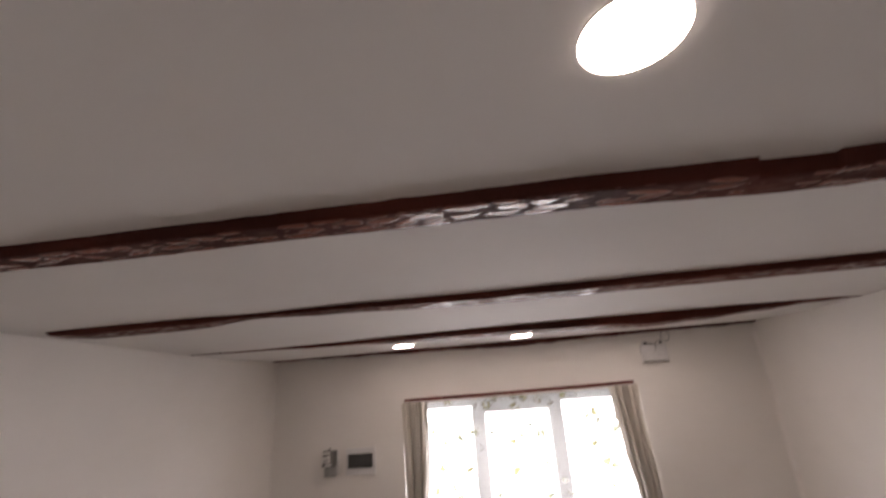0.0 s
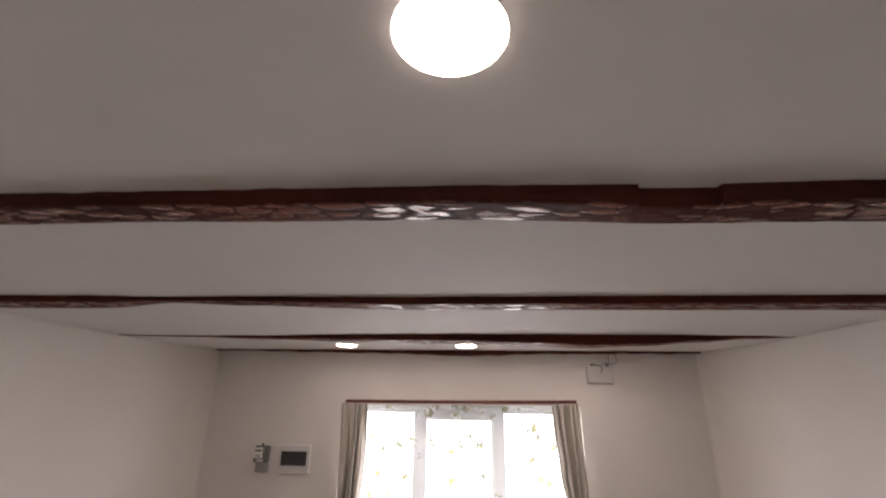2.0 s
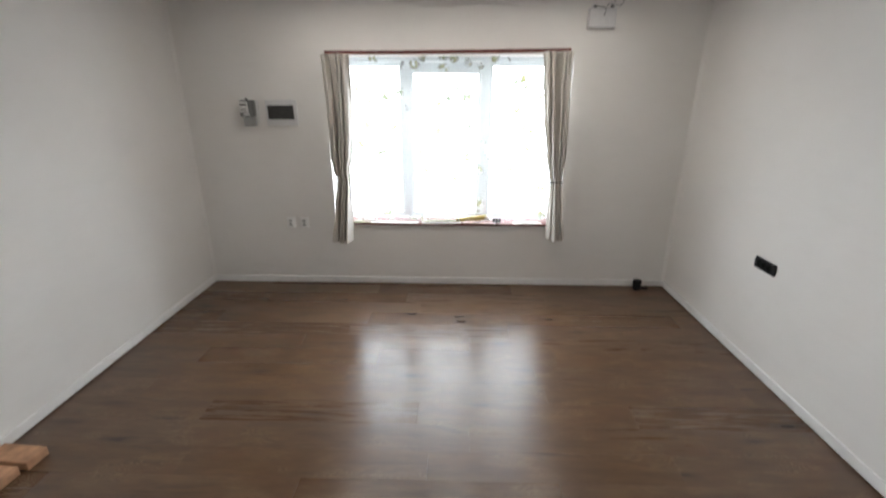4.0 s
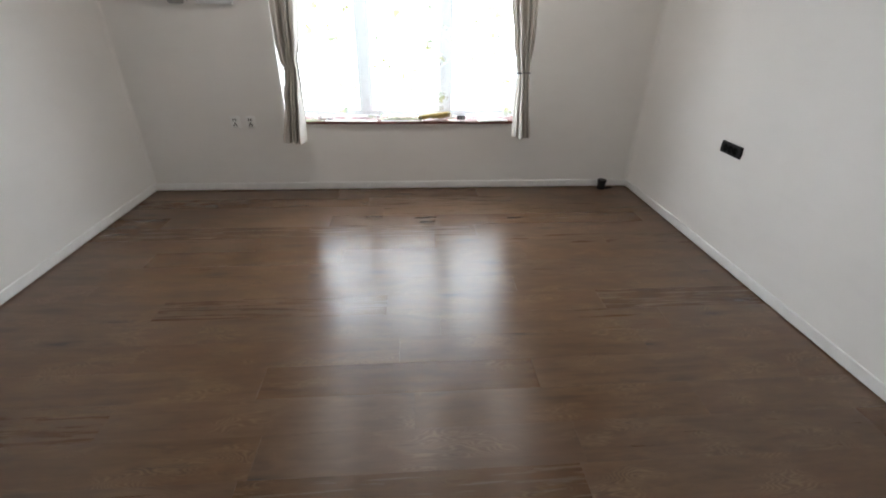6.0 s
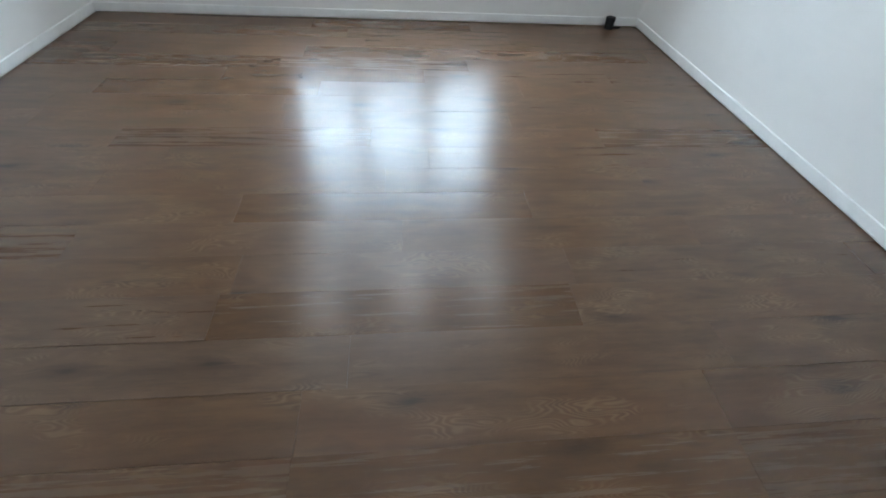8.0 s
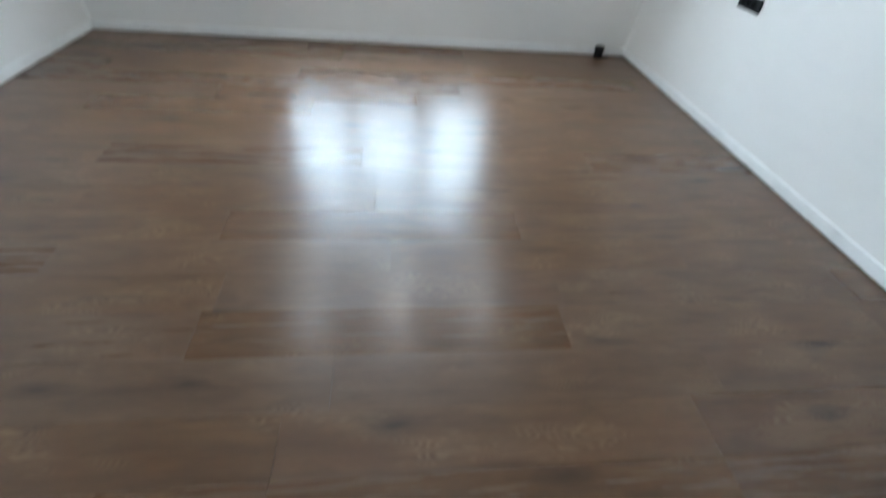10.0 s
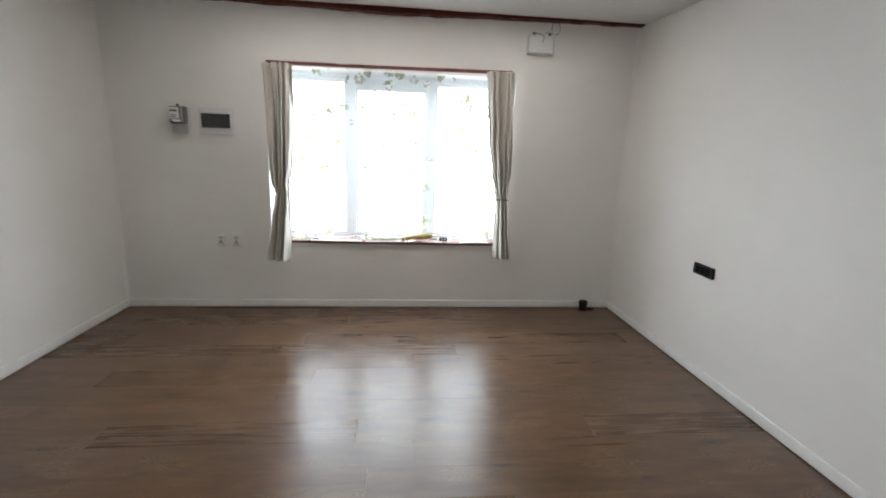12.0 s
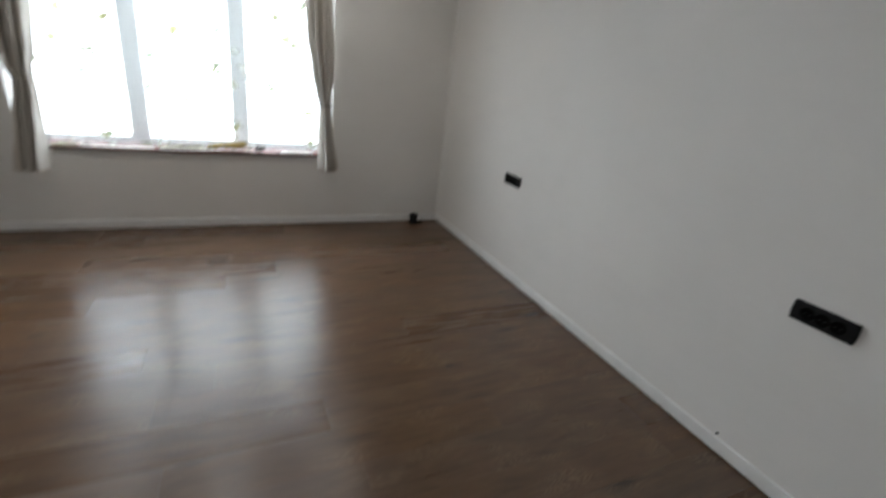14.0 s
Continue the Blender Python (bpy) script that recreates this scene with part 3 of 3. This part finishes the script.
# ---- ceiling beams ----
def build_beam(label, y_keys, depth_keys, seed, notch=None, top=H, wavy=0.0):
    """Hewn beam half sunk in the ceiling. y_keys: x, near y, far y; depth_keys: x, drop below the ceiling."""
    n, prof = 1100, 36
    verts, marks = [], []

    def key(keys, x):
        for a, b in zip(keys, keys[1:]):
            if a[0] <= x <= b[0]:
                f = (x - a[0]) / (b[0] - a[0])
                f = f * f * (3 - 2 * f)
                return [p + (q - p) * f for p, q in zip(a[1:], b[1:])]
        return list(keys[-1][1:])

    for i in range(n + 1):
        x = W * i / n
        near, far = key(y_keys, x)
        drop = key(depth_keys, x)[0]
        near += 0.008 * noise.noise(Vector((x * 3.1, seed, 0))) + 0.003 * noise.noise(Vector((x * 17, seed, 5)))
        far += 0.008 * noise.noise(Vector((x * 2.7, seed, 9))) + 0.003 * noise.noise(Vector((x * 15, seed, 2)))
        drop += wavy * (noise.noise(Vector((x * 4.3, seed, 3))) + 0.5 * noise.noise(Vector((x * 11, seed, 6))))
        if notch and notch[0] < x < notch[1]:
            near += 0.016
        for k in range(prof + 1):
            u = k / prof
            # a squared-off underside with eased arrises
            s = 2 * u - 1
            yy = (near + far) / 2 + (far - near) / 2 * math.copysign(abs(s) ** 0.75, s) if 0 < k < prof else (near if k == 0 else far)
            hang = drop * (1 - abs(s) ** 9)
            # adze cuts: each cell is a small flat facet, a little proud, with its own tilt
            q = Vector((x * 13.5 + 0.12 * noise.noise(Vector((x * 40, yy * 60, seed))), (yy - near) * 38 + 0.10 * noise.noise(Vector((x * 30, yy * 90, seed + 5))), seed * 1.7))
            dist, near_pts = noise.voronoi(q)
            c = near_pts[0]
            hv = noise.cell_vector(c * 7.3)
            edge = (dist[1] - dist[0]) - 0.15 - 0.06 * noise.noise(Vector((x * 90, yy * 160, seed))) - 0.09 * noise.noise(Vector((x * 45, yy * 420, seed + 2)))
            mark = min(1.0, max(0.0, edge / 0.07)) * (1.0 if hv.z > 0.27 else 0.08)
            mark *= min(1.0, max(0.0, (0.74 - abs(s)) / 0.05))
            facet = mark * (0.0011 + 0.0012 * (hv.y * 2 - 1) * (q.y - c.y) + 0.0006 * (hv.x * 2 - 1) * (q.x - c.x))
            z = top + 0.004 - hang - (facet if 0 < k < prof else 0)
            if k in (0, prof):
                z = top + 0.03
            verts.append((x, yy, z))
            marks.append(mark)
    w = prof + 1
    faces = [(i * w + k, (i + 1) * w + k, (i + 1) * w + k + 1, i * w + k + 1) for i in range(n) for k in range(prof)]
    faces += [(i * w, i * w + prof, (i + 1) * w + prof, (i + 1) * w) for i in range(n)]
    faces += [tuple(range(w)), tuple(range(n * w + prof, n * w - 1, -1))]
    me = bpy.data.meshes.new("ceiling_beam")
    me.from_pydata(verts, [], faces)
    # mask for the gloss and for the sheen put into the colour
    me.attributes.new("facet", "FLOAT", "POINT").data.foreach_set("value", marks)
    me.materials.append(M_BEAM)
    me.validate()
    me.update()
    ob = new("ceiling_beam", me)
    tagged(ob, label, "beam", "timber beams across the ceiling")
    return ob


build_beam("thick red-brown hewn beam with a notched edge, sheen painted on its underside facets", [(0, -3.275, -3.170), (2.2, -3.268, -3.150), (2.9, -3.255, -3.125), (4.3, -3.248, -3.115)],
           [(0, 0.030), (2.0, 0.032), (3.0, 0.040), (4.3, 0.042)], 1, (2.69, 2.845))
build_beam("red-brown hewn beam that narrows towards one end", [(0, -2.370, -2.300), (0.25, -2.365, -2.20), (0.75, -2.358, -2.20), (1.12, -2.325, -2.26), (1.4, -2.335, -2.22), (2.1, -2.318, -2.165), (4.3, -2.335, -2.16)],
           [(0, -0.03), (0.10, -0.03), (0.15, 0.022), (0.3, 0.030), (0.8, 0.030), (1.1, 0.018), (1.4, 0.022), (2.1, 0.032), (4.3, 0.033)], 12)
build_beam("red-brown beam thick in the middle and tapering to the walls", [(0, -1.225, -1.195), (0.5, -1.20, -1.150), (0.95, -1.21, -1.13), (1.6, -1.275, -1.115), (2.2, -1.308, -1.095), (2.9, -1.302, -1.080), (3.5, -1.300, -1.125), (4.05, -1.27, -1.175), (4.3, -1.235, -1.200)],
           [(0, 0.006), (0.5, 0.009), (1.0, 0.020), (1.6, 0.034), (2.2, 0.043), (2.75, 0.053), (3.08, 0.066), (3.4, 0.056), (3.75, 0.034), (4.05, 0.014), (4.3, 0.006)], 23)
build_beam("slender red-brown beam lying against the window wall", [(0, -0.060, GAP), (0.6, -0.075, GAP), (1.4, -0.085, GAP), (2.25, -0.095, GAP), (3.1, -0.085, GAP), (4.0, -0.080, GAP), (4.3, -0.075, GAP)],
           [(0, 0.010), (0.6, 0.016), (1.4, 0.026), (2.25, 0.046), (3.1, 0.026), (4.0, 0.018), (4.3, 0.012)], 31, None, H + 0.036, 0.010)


# ---- downlights ----
def build_downlight(x, y, r, glow):
    root = thing("downlight", "round white ceiling downlight, switched on", "ceiling light", (x, y, H), "round downlights in the ceiling")
    bm = bmesh.new()
    lathe(bm, [(r + 0.0012, 0.004), (r + 0.0012, -0.0006), (r + 0.0008, -0.0010), (r, -0.0010), (r, 0.004)], n=48)
    part("rim", bm, M_WHITE, root, "thin white rim")
    bm = bmesh.new()
    lathe(bm, [(r - 0.0005, -0.0004), (r - 0.001, -0.0020), (r * 0.9, -0.0038), (r * 0.6, -0.0050), (0.004, -0.0055)], n=48)
    part("diffuser", bm, glow, root, "glowing round diffuser")


for lx in (1.409, 2.315, 3.229):
    build_downlight(lx, -0.695, 0.076, M_LAMP)
for lx in (1.20, 2.35):
    build_downlight(lx, -3.636, 0.067, M_LAMP_REAR)


# ---- things on the window wall ----
def build_meter():
    root = thing("electricity_meter", "grey wall-mounted electricity meter with a white dial", "electricity meter", (0.562, GAP, 1.48))
    bm = bmesh.new()
    add_box(bm, (-0.052, -0.020, 0.006), (0.078, 0.0, 0.196), 0.004)
    part("back_plate", bm, M_OFFWHITE, root, "pale mounting plate")
    bm = bmesh.new()
    add_box(bm, (-0.060, -0.062, 0.068), (0.062, -0.0205, 0.202), 0.010)
    case = part("case", bm, M_GREY, root, "dark grey housing")
    bm = bmesh.new()
    add_box(bm, (-0.052, -0.094, 0.074), (0.050, -0.0625, 0.196), 0.012, 3)
    hood = part("hood", bm, M_SMOKE, root, "clear plastic hood over the dial")
    bm = bmesh.new()
    add_box(bm, (-0.050, -0.0985, 0.106), (0.026, -0.0945, 0.190), 0.002)
    part("dial_face", bm, M_WHITE, hood, "white face plate")
    for z, w, tall in ((0.166, 0.054, 0.007), (0.132, 0.040, 0.003), (0.118, 0.046, 0.0025)):
        bm = bmesh.new()
        add_box(bm, (-0.012 - w / 2, -0.1012, z - tall), (-0.012 + w / 2, -0.099, z + tall), 0.001)
        part("marking", bm, M_DARK, hood)
    bm = bmesh.new()
    add_box(bm, (-0.020, -0.0975, 0.080), (0.036, -0.0945, 0.098), 0.002)
    part("name_strip", bm, M_OFFWHITE, hood)
    bm = bmesh.new()
    add_box(bm, (-0.046, -0.056, -0.008), (0.064, -0.0205, 0.066), 0.012, 3)
    part("terminal_cover", bm, M_MIDGREY, root, "grey terminal cover")
    bm = bmesh.new()
    lathe(bm, [(0.009, 0), (0.009, 0.012), (0.005, 0.016)], (0.0, -0.048, 0.2025), 12)
    part("seal", bm, M_DARK, root)


build_meter()


def build_fuse_box():
    root = thing("fuse_box", "white flush fuse box with a dark tinted flap", "fuse box", (0.838, GAP, 1.475))
    bm = bmesh.new()
    add_box(bm, (-0.133, -0.026, -0.002), (0.133, 0.0, 0.210), 0.006)
    part("surround", bm, M_OFFWHITE, root, "white plastic surround")
    bm = bmesh.new()
    add_box(bm, (-0.112, -0.036, 0.052), (0.108, -0.0265, 0.164), 0.004)
    flap = part("flap", bm, M_DARK, root, "dark tinted flap")
    bm = bmesh.new()
    add_box(bm, (-0.018, -0.041, 0.0535), (0.014, -0.0365, 0.060), 0.001)
    part("finger_grip", bm, M_GREY, flap)
    for x in (-0.12, 0.12):
        bm = bmesh.new()
        lathe(bm, [(0.004, 0), (0.004, 0.002), (0.002, 0.0025)], (x, -0.0262, 0.022), 10, Matrix.Rotation(radians(90), 4, "X"))
        part("screw_cap", bm, M_WHITE, root)


build_fuse_box()


def build_emergency_light():
    root = thing("emergency_light", "white twin-head emergency light box high on the wall", "emergency light", (3.450, GAP, 2.216))
    bm = bmesh.new()
    add_box(bm, (-0.106, -0.055, 0.0), (0.106, 0.0, 0.148), 0.012, 3)
    part("housing", bm, M_OFFWHITE, root, "white plastic housing")
    bm = bmesh.new()
    add_box(bm, (-0.104, -0.058, 0.004), (0.104, -0.0555, 0.010), 0.001)
    part("seam", bm, M_MIDGREY, root)
    for x, turn in ((-0.066, 18), (0.070, -14)):
        bm = bmesh.new()
        tilt = Matrix.Rotation(radians(105), 4, "X") @ Matrix.Rotation(radians(turn), 4, "Y")
        lathe(bm, [(0.010, -0.022), (0.015, -0.012), (0.018, 0.004), (0.018, 0.009), (0.015, 0.011)], (x, -0.030, 0.158), 20, tilt)
        head = part("lamp_head", bm, M_OFFWHITE, root, "small white lamp head")
        bm = bmesh.new()
        lathe(bm, [(0.014, 0.0115), (0.011, 0.014), (0.004, 0.0145)], (x, -0.030, 0.158), 20, tilt)
        part("lens", bm, M_GREY, head, "dark round lens")
    bm = bmesh.new()
    pts = [(-0.060, -0.050, 0.150), (-0.045, -0.060, 0.158), (-0.022, -0.060, 0.152), (-0.004, -0.062, 0.150)]
    pts += [(0.012 + 0.005 * math.sin(i * 0.9), -0.0605, 0.140 - 0.0085 * i) for i in range(7)]
    tube(bm, pts, 0.003)
    part("wire", bm, M_GREY, root, "thin grey hanging wire")
    bm = bmesh.new()
    pts = [(0.030, -0.020, 0.146), (0.040, -0.020, 0.172), (0.062, -0.020, 0.182), (0.084, -0.018, 0.174), (0.104, -0.012, 0.172)]
    pts += [(0.128 + 0.036 * math.cos(a), -0.006, 0.212 + 0.046 * math.sin(a)) for a in [radians(-120 + 24 * i) for i in range(15)]]
    tube(bm, pts, 0.0032)
    part("cable", bm, M_MIDGREY, root, "looped grey supply cable")


build_emergency_light()


def build_white_socket(x):
    root = thing("wall_socket", "white five-hole wall socket on the white wall", "socket", (x, GAP, 0.605), "pair of white wall sockets")
    bm = bmesh.new()
    add_box(bm, (-0.041, -0.010, -0.050), (0.041, 0.0, 0.050), 0.005)
    part("plate", bm, M_TRIM, root)
    bm = bmesh.new()
    add_box(bm, (-0.031, -0.016, -0.040), (0.027, -0.0105, 0.040), 0.004)
    face = part("face", bm, M_TRIM, root)
    for sx, sz, turn in ((-0.011, 0.021, 0), (0.007, 0.021, 0), (-0.002, -0.006, 0), (-0.012, -0.022, 28), (0.008, -0.022, -28)):
        bm = bmesh.new()
        add_box(bm, (-0.0045, -0.0185, -0.0095), (0.0045, -0.0162, 0.0095), 0.001, 1, Matrix.Translation((sx, 0, sz)) @ Matrix.Rotation(radians(turn), 4, "Y"))
        part("slot", bm, M_GREY, face)


build_white_socket(0.803)
build_white_socket(0.929)


# ---- black sockets on the side wall ----
def build_black_socket(y, z):
    """Three outlets in one long plate."""
    root = thing("triple_socket", "matt black triple socket plate on the white wall", "socket", (W + GAP, y, z), "black triple sockets along the wall")
    bm = bmesh.new()
    # plate with bowed short ends
    outline = []
    hw, hh = 0.098, 0.036
    for i in range(9):
        a = radians(-40 + 10 * i)
        outline.append((hw - 0.016 + 0.016 * math.cos(a) / math.cos(0), hh * math.sin(a) / math.sin(radians(40))))
    outline += [(-p, -q) for p, q in outline]
    rings = []
    for d, s in ((0.0, 1.0), (0.009, 1.0), (0.0125, 0.965), (0.013, 0.90)):
        rings.append([bm.verts.new((-d, p * s, q * (s if s == 1 else s * 0.97))) for p, q in outline])
    k = len(outline)
    for a, b in zip(rings, rings[1:]):
        for i in range(k):
            bm.faces.new((a[i], a[(i + 1) % k], b[(i + 1) % k], b[i]))
    bm.faces.new(rings[0])
    bm.faces.new(rings[-1][::-1])
    part("plate", bm, M_BLACK, root)
    for i in (-1, 0, 1):
        bm = bmesh.new()
        turn = Matrix.Rotation(radians(-90), 4, "Y")
        lathe(bm, [(0.0225, 0.0), (0.0225, 0.0012), (0.020, 0.0016), (0.0185, 0.0008), (0.004, 0.0006)], (-0.013, i * 0.046, 0), 24, turn)
        well = part("outlet", bm, M_HOLE, root)
        for s in (-1, 1):
            bm = bmesh.new()
            lathe(bm, [(0.0026, 0.0), (0.0026, 0.0028), (0.0012, 0.003)], (-0.0135, i * 0.046 + s * 0.0085, 0), 8, turn)
            part("contact", bm, M_BLACK, well)


build_black_socket(-1.222, 0.708)
build_black_socket(-3.180, 0.716)


def build_pipe_stub():
    root = thing("pipe_stub", "short black capped pipe stub standing in the corner", "pipe", (4.040, -0.060, 0.0))
    bm = bmesh.new()
    lathe(bm, [(0.036, 0.0005), (0.036, 0.078), (0.033, 0.082), (0.002, 0.083)], n=28)
    part("pipe", bm, M_BLACK, root)
    bm = bmesh.new()
    lathe(bm, [(0.040, 0.062), (0.040, 0.084), (0.036, 0.090), (0.010, 0.092)], n=28)
    part("cap", bm, M_BLACK, root)
    bm = bmesh.new()
    tube(bm, [(0.03, -0.004, 0.010), (0.06, -0.004, 0.009), (0.085, 0.0, 0.009), (0.100, 0.004, 0.009)], 0.008)
    part("side_outlet", bm, M_BLACK, root)


build_pipe_stub()


# ---- loose bricks by the wall ----
def build_brick(x, y, turn, length):
    bm = bmesh.new()
    add_box(bm, (0, -0.055, 0), (length, 0.055, 0.050), 0.006, 3)
    for v in bm.verts:
        v.co += 0.0015 * Vector((noise.noise(v.co * 30), noise.noise(v.co * 30 + Vector((5, 0, 0))), 0))
    ob = new("clay_brick", mesh_of("clay_brick", bm, M_BRICK, True))
    ob.matrix_basis = pose(x, y, 0.0005, 0, 0, turn)
    tagged(ob, "loose tan clay brick lying on the dark floor", "brick", "loose bricks by the wall")


build_brick(0.010, -2.205, -4, 0.238)
build_brick(0.004, -2.338, -3, 0.216)


# ---- things on the window sill ----
SILL = WIN_B + 0.0225


def crumpled(name, label, category, size, at, turn, mat, seed, thick=0.012):
    """A creased sheet or soft pack lying on the sill."""
    bm = bmesh.new()
    nx, ny = 18, 8
    top = [[bm.verts.new((size[0] * (i / nx - 0.5), size[1] * (j / ny - 0.5),
                          0.002 + thick * (0.5 + 0.6 * noise.noise(Vector((i * 0.45, j * 0.6, seed)))) * min(1, 3 * min(i, nx - i, j * 2, (ny - j) * 2) / nx + 0.15)))
            for j in range(ny + 1)] for i in range(nx + 1)]
    low = [[bm.verts.new((v.co.x, v.co.y, 0.0)) for v in col] for col in top]
    for g, flip in ((top, False), (low, True)):
        for i in range(nx):
            for j in range(ny):
                q = (g[i][j], g[i + 1][j], g[i + 1][j + 1], g[i][j + 1])
                bm.faces.new(q[::-1] if flip else q)
    for i in range(nx):
        for j in (0, ny):
            bm.faces.new((top[i][j], top[i + 1][j], low[i + 1][j], low[i][j]))
    for j in range(ny):
        for i in (0, nx):
            bm.faces.new((top[i][j], top[i][j + 1], low[i][j + 1], low[i][j]))
    ob = new(name, mesh_of(name, bm, mat, True))
    ob.matrix_basis = pose(*at, 0, 0, turn)
    tagged(ob, label, category)


crumpled("paper_sheet", "creased white paper sheet hanging over the window sill", "paper", (0.36, 0.048, 0), (2.20, 0.010, SILL), 1, M_PAPER, 2, 0.012)
crumpled("paper_sheet", "long white paper sheet lying on the window sill", "paper", (0.44, 0.046, 0), (1.765, 0.012, SILL), -1, M_PAPER, 7, 0.010)
crumpled("paper_sheet", "white folded paper lying on the window sill", "paper", (0.26, 0.046, 0), (2.985, 0.012, SILL), 3, M_PAPER, 9, 0.026)
crumpled("printed_wrapper", "crumpled pale red and white wrapper on the window sill", "wrapper", (0.30, 0.044, 0), (2.545, 0.010, SILL), -4, M_RED, 5, 0.014)
crumpled("cloth_scrap", "pale green crumpled cloth on the window sill", "cloth", (0.34, 0.030, 0), (2.20, 0.020, SILL + 0.011), 2, M_GREENISH, 12, 0.022)
crumpled("cloth_scrap", "pale green crumpled cloth beside the pliers", "cloth", (0.15, 0.044, 0), (1.455, 0.012, SILL), 5, M_GREENISH, 16, 0.024)


def build_roll():
    root = thing("wrapped_roll", "yellow wrapped roll lying on the window sill", "roll", pose(2.475, 0.022, SILL + 0.040, 0, -5, 4))
    bm = bmesh.new()
    turn = Matrix.Rotation(radians(90), 4, "Y")
    lathe(bm, [(0.010, -0.140), (0.016, -0.134), (0.020, -0.05), (0.024, 0.06), (0.023, 0.134), (0.014, 0.140)], n=18, m=turn)
    part("roll", bm, M_YELLOW, root)
    for x in (-0.125, 0.118):
        bm = bmesh.new()
        lathe(bm, [(0.0205, x), (0.0250, x + 0.001), (0.0250, x + 0.012), (0.0205, x + 0.013)], n=18, m=turn)
        part("band", bm, M_GREENISH, root)


build_roll()


def build_adaptor():
    root = thing("power_adaptor", "small black power adaptor lying on the window sill", "adaptor", (2.705, 0.008, SILL + 0.014))
    bm = bmesh.new()
    add_box(bm, (-0.034, -0.020, 0.0), (0.034, 0.020, 0.034), 0.006)
    part("case", bm, M_BLACK, root)
    for s in (-1, 1):
        bm = bmesh.new()
        lathe(bm, [(0.008, 0.0), (0.008, 0.003), (0.003, 0.0035)], (s * 0.013, -0.0205, 0.017), 12, Matrix.Rotation(radians(90), 4, "X"))
        part("port", bm, M_WHITE, root)
    bm = bmesh.new()
    tube(bm, [(-0.035 - 0.016 * i, -0.008 - 0.010 * math.sin(i * 0.9), 0.020 + 0.012 * math.sin(i * 0.55) - 0.0012 * i) for i in range(18)], 0.0035)
    part("cord", bm, M_WHITE, root)


build_adaptor()


def build_pliers():
    root = thing("pliers", "dark hand pliers lying on the window sill", "pliers", pose(1.560, 0.012, SILL + 0.011, 0, 0, -8))
    for s in (-1, 1):
        bm = bmesh.new()
        tube(bm, [(-0.075, s * 0.016, 0.004), (-0.04, s * 0.014, 0.006), (0.0, s * 0.004, 0.007), (0.03, -s * 0.007, 0.006), (0.055, -s * 0.003, 0.005)], 0.006)
        part("handle", bm, M_GREY if s > 0 else M_RED, root)
    bm = bmesh.new()
    lathe(bm, [(0.010, 0.0), (0.010, 0.015), (0.006, 0.017)], n=14)
    part("pivot", bm, M_METAL, root)


build_pliers()


def build_wall_speck():
    bm = bmesh.new()
    lathe(bm, [(0.006, 0.0), (0.005, 0.004), (0.002, 0.014)], n=8, m=Matrix.Rotation(radians(-90), 4, "Y"))
    ob = new("wall_nail", mesh_of("wall_nail", bm, M_DARK, True))
    ob.location = (W + GAP - 0.0005, -3.023, 0.083)
    tagged(ob, "small dark nail stub in the wall above the skirting", "nail")


build_wall_speck()


# ---- floor planks ----
def build_floor():
    bm = bmesh.new()
    add_box(bm, (-GAP, REAR, -0.10), (W + GAP, GAP, -0.012))
    floor = structure("floor", bm, M_SUB, "dark walnut laminate floor with glossy staggered planks", "floor")
    pitch, length, first = 0.187, 1.24, -0.033
    known = {9: 2.117, 11: 2.195, 12: 1.587, 13: 2.264, 14: 2.907}
    rng = random.Random(11)
    cache = {}

    def plank_mesh(lx, ly):
        tag = (round(lx, 3), round(ly, 3))
        if tag not in cache:
            b2 = bmesh.new()
            hx, hy, c = lx / 2 - 0.0002, ly / 2 - 0.0001, 0.0006
            loops = []
            for px, py, pz in ((hx, hy, -0.010), (hx, hy, -0.0003), (hx - c, hy - c, 0.0)):
                loops.append([b2.verts.new((sx * px, sy * py, pz)) for sx, sy in ((-1, -1), (1, -1), (1, 1), (-1, 1))])
            for a, b in zip(loops, loops[1:]):
                for i in range(4):
                    b2.faces.new((a[i], a[(i + 1) % 4], b[(i + 1) % 4], b[i]))
            b2.faces.new(loops[0][::-1])
            b2.faces.new(loops[-1])
            cache[tag] = mesh_of("plank", b2, M_PLANK)
        return cache[tag]

    k = -1
    while True:
        y_top = first - pitch * k
        y_low = y_top - pitch
        hi, lo = min(y_top, GAP - 0.002), max(y_low, REAR)
        if hi - lo < 0.01:
            break
        start = known.get(k, rng.uniform(0, length))
        start -= length * math.ceil((start + GAP) / length)
        x = start
        while x < W + GAP:
            a, b = max(x, -GAP + 0.002), min(x + length, W + GAP - 0.002)
            if b - a > 0.02:
                ob = new("plank", plank_mesh(b - a, hi - lo))
                ob.parent = floor
                ob.matrix_basis = pose((a + b) / 2, (hi + lo) / 2, 0.0, rng.gauss(0, 0.25), rng.gauss(0, 0.02), 0)
            x += length
        k += 1


build_floor()
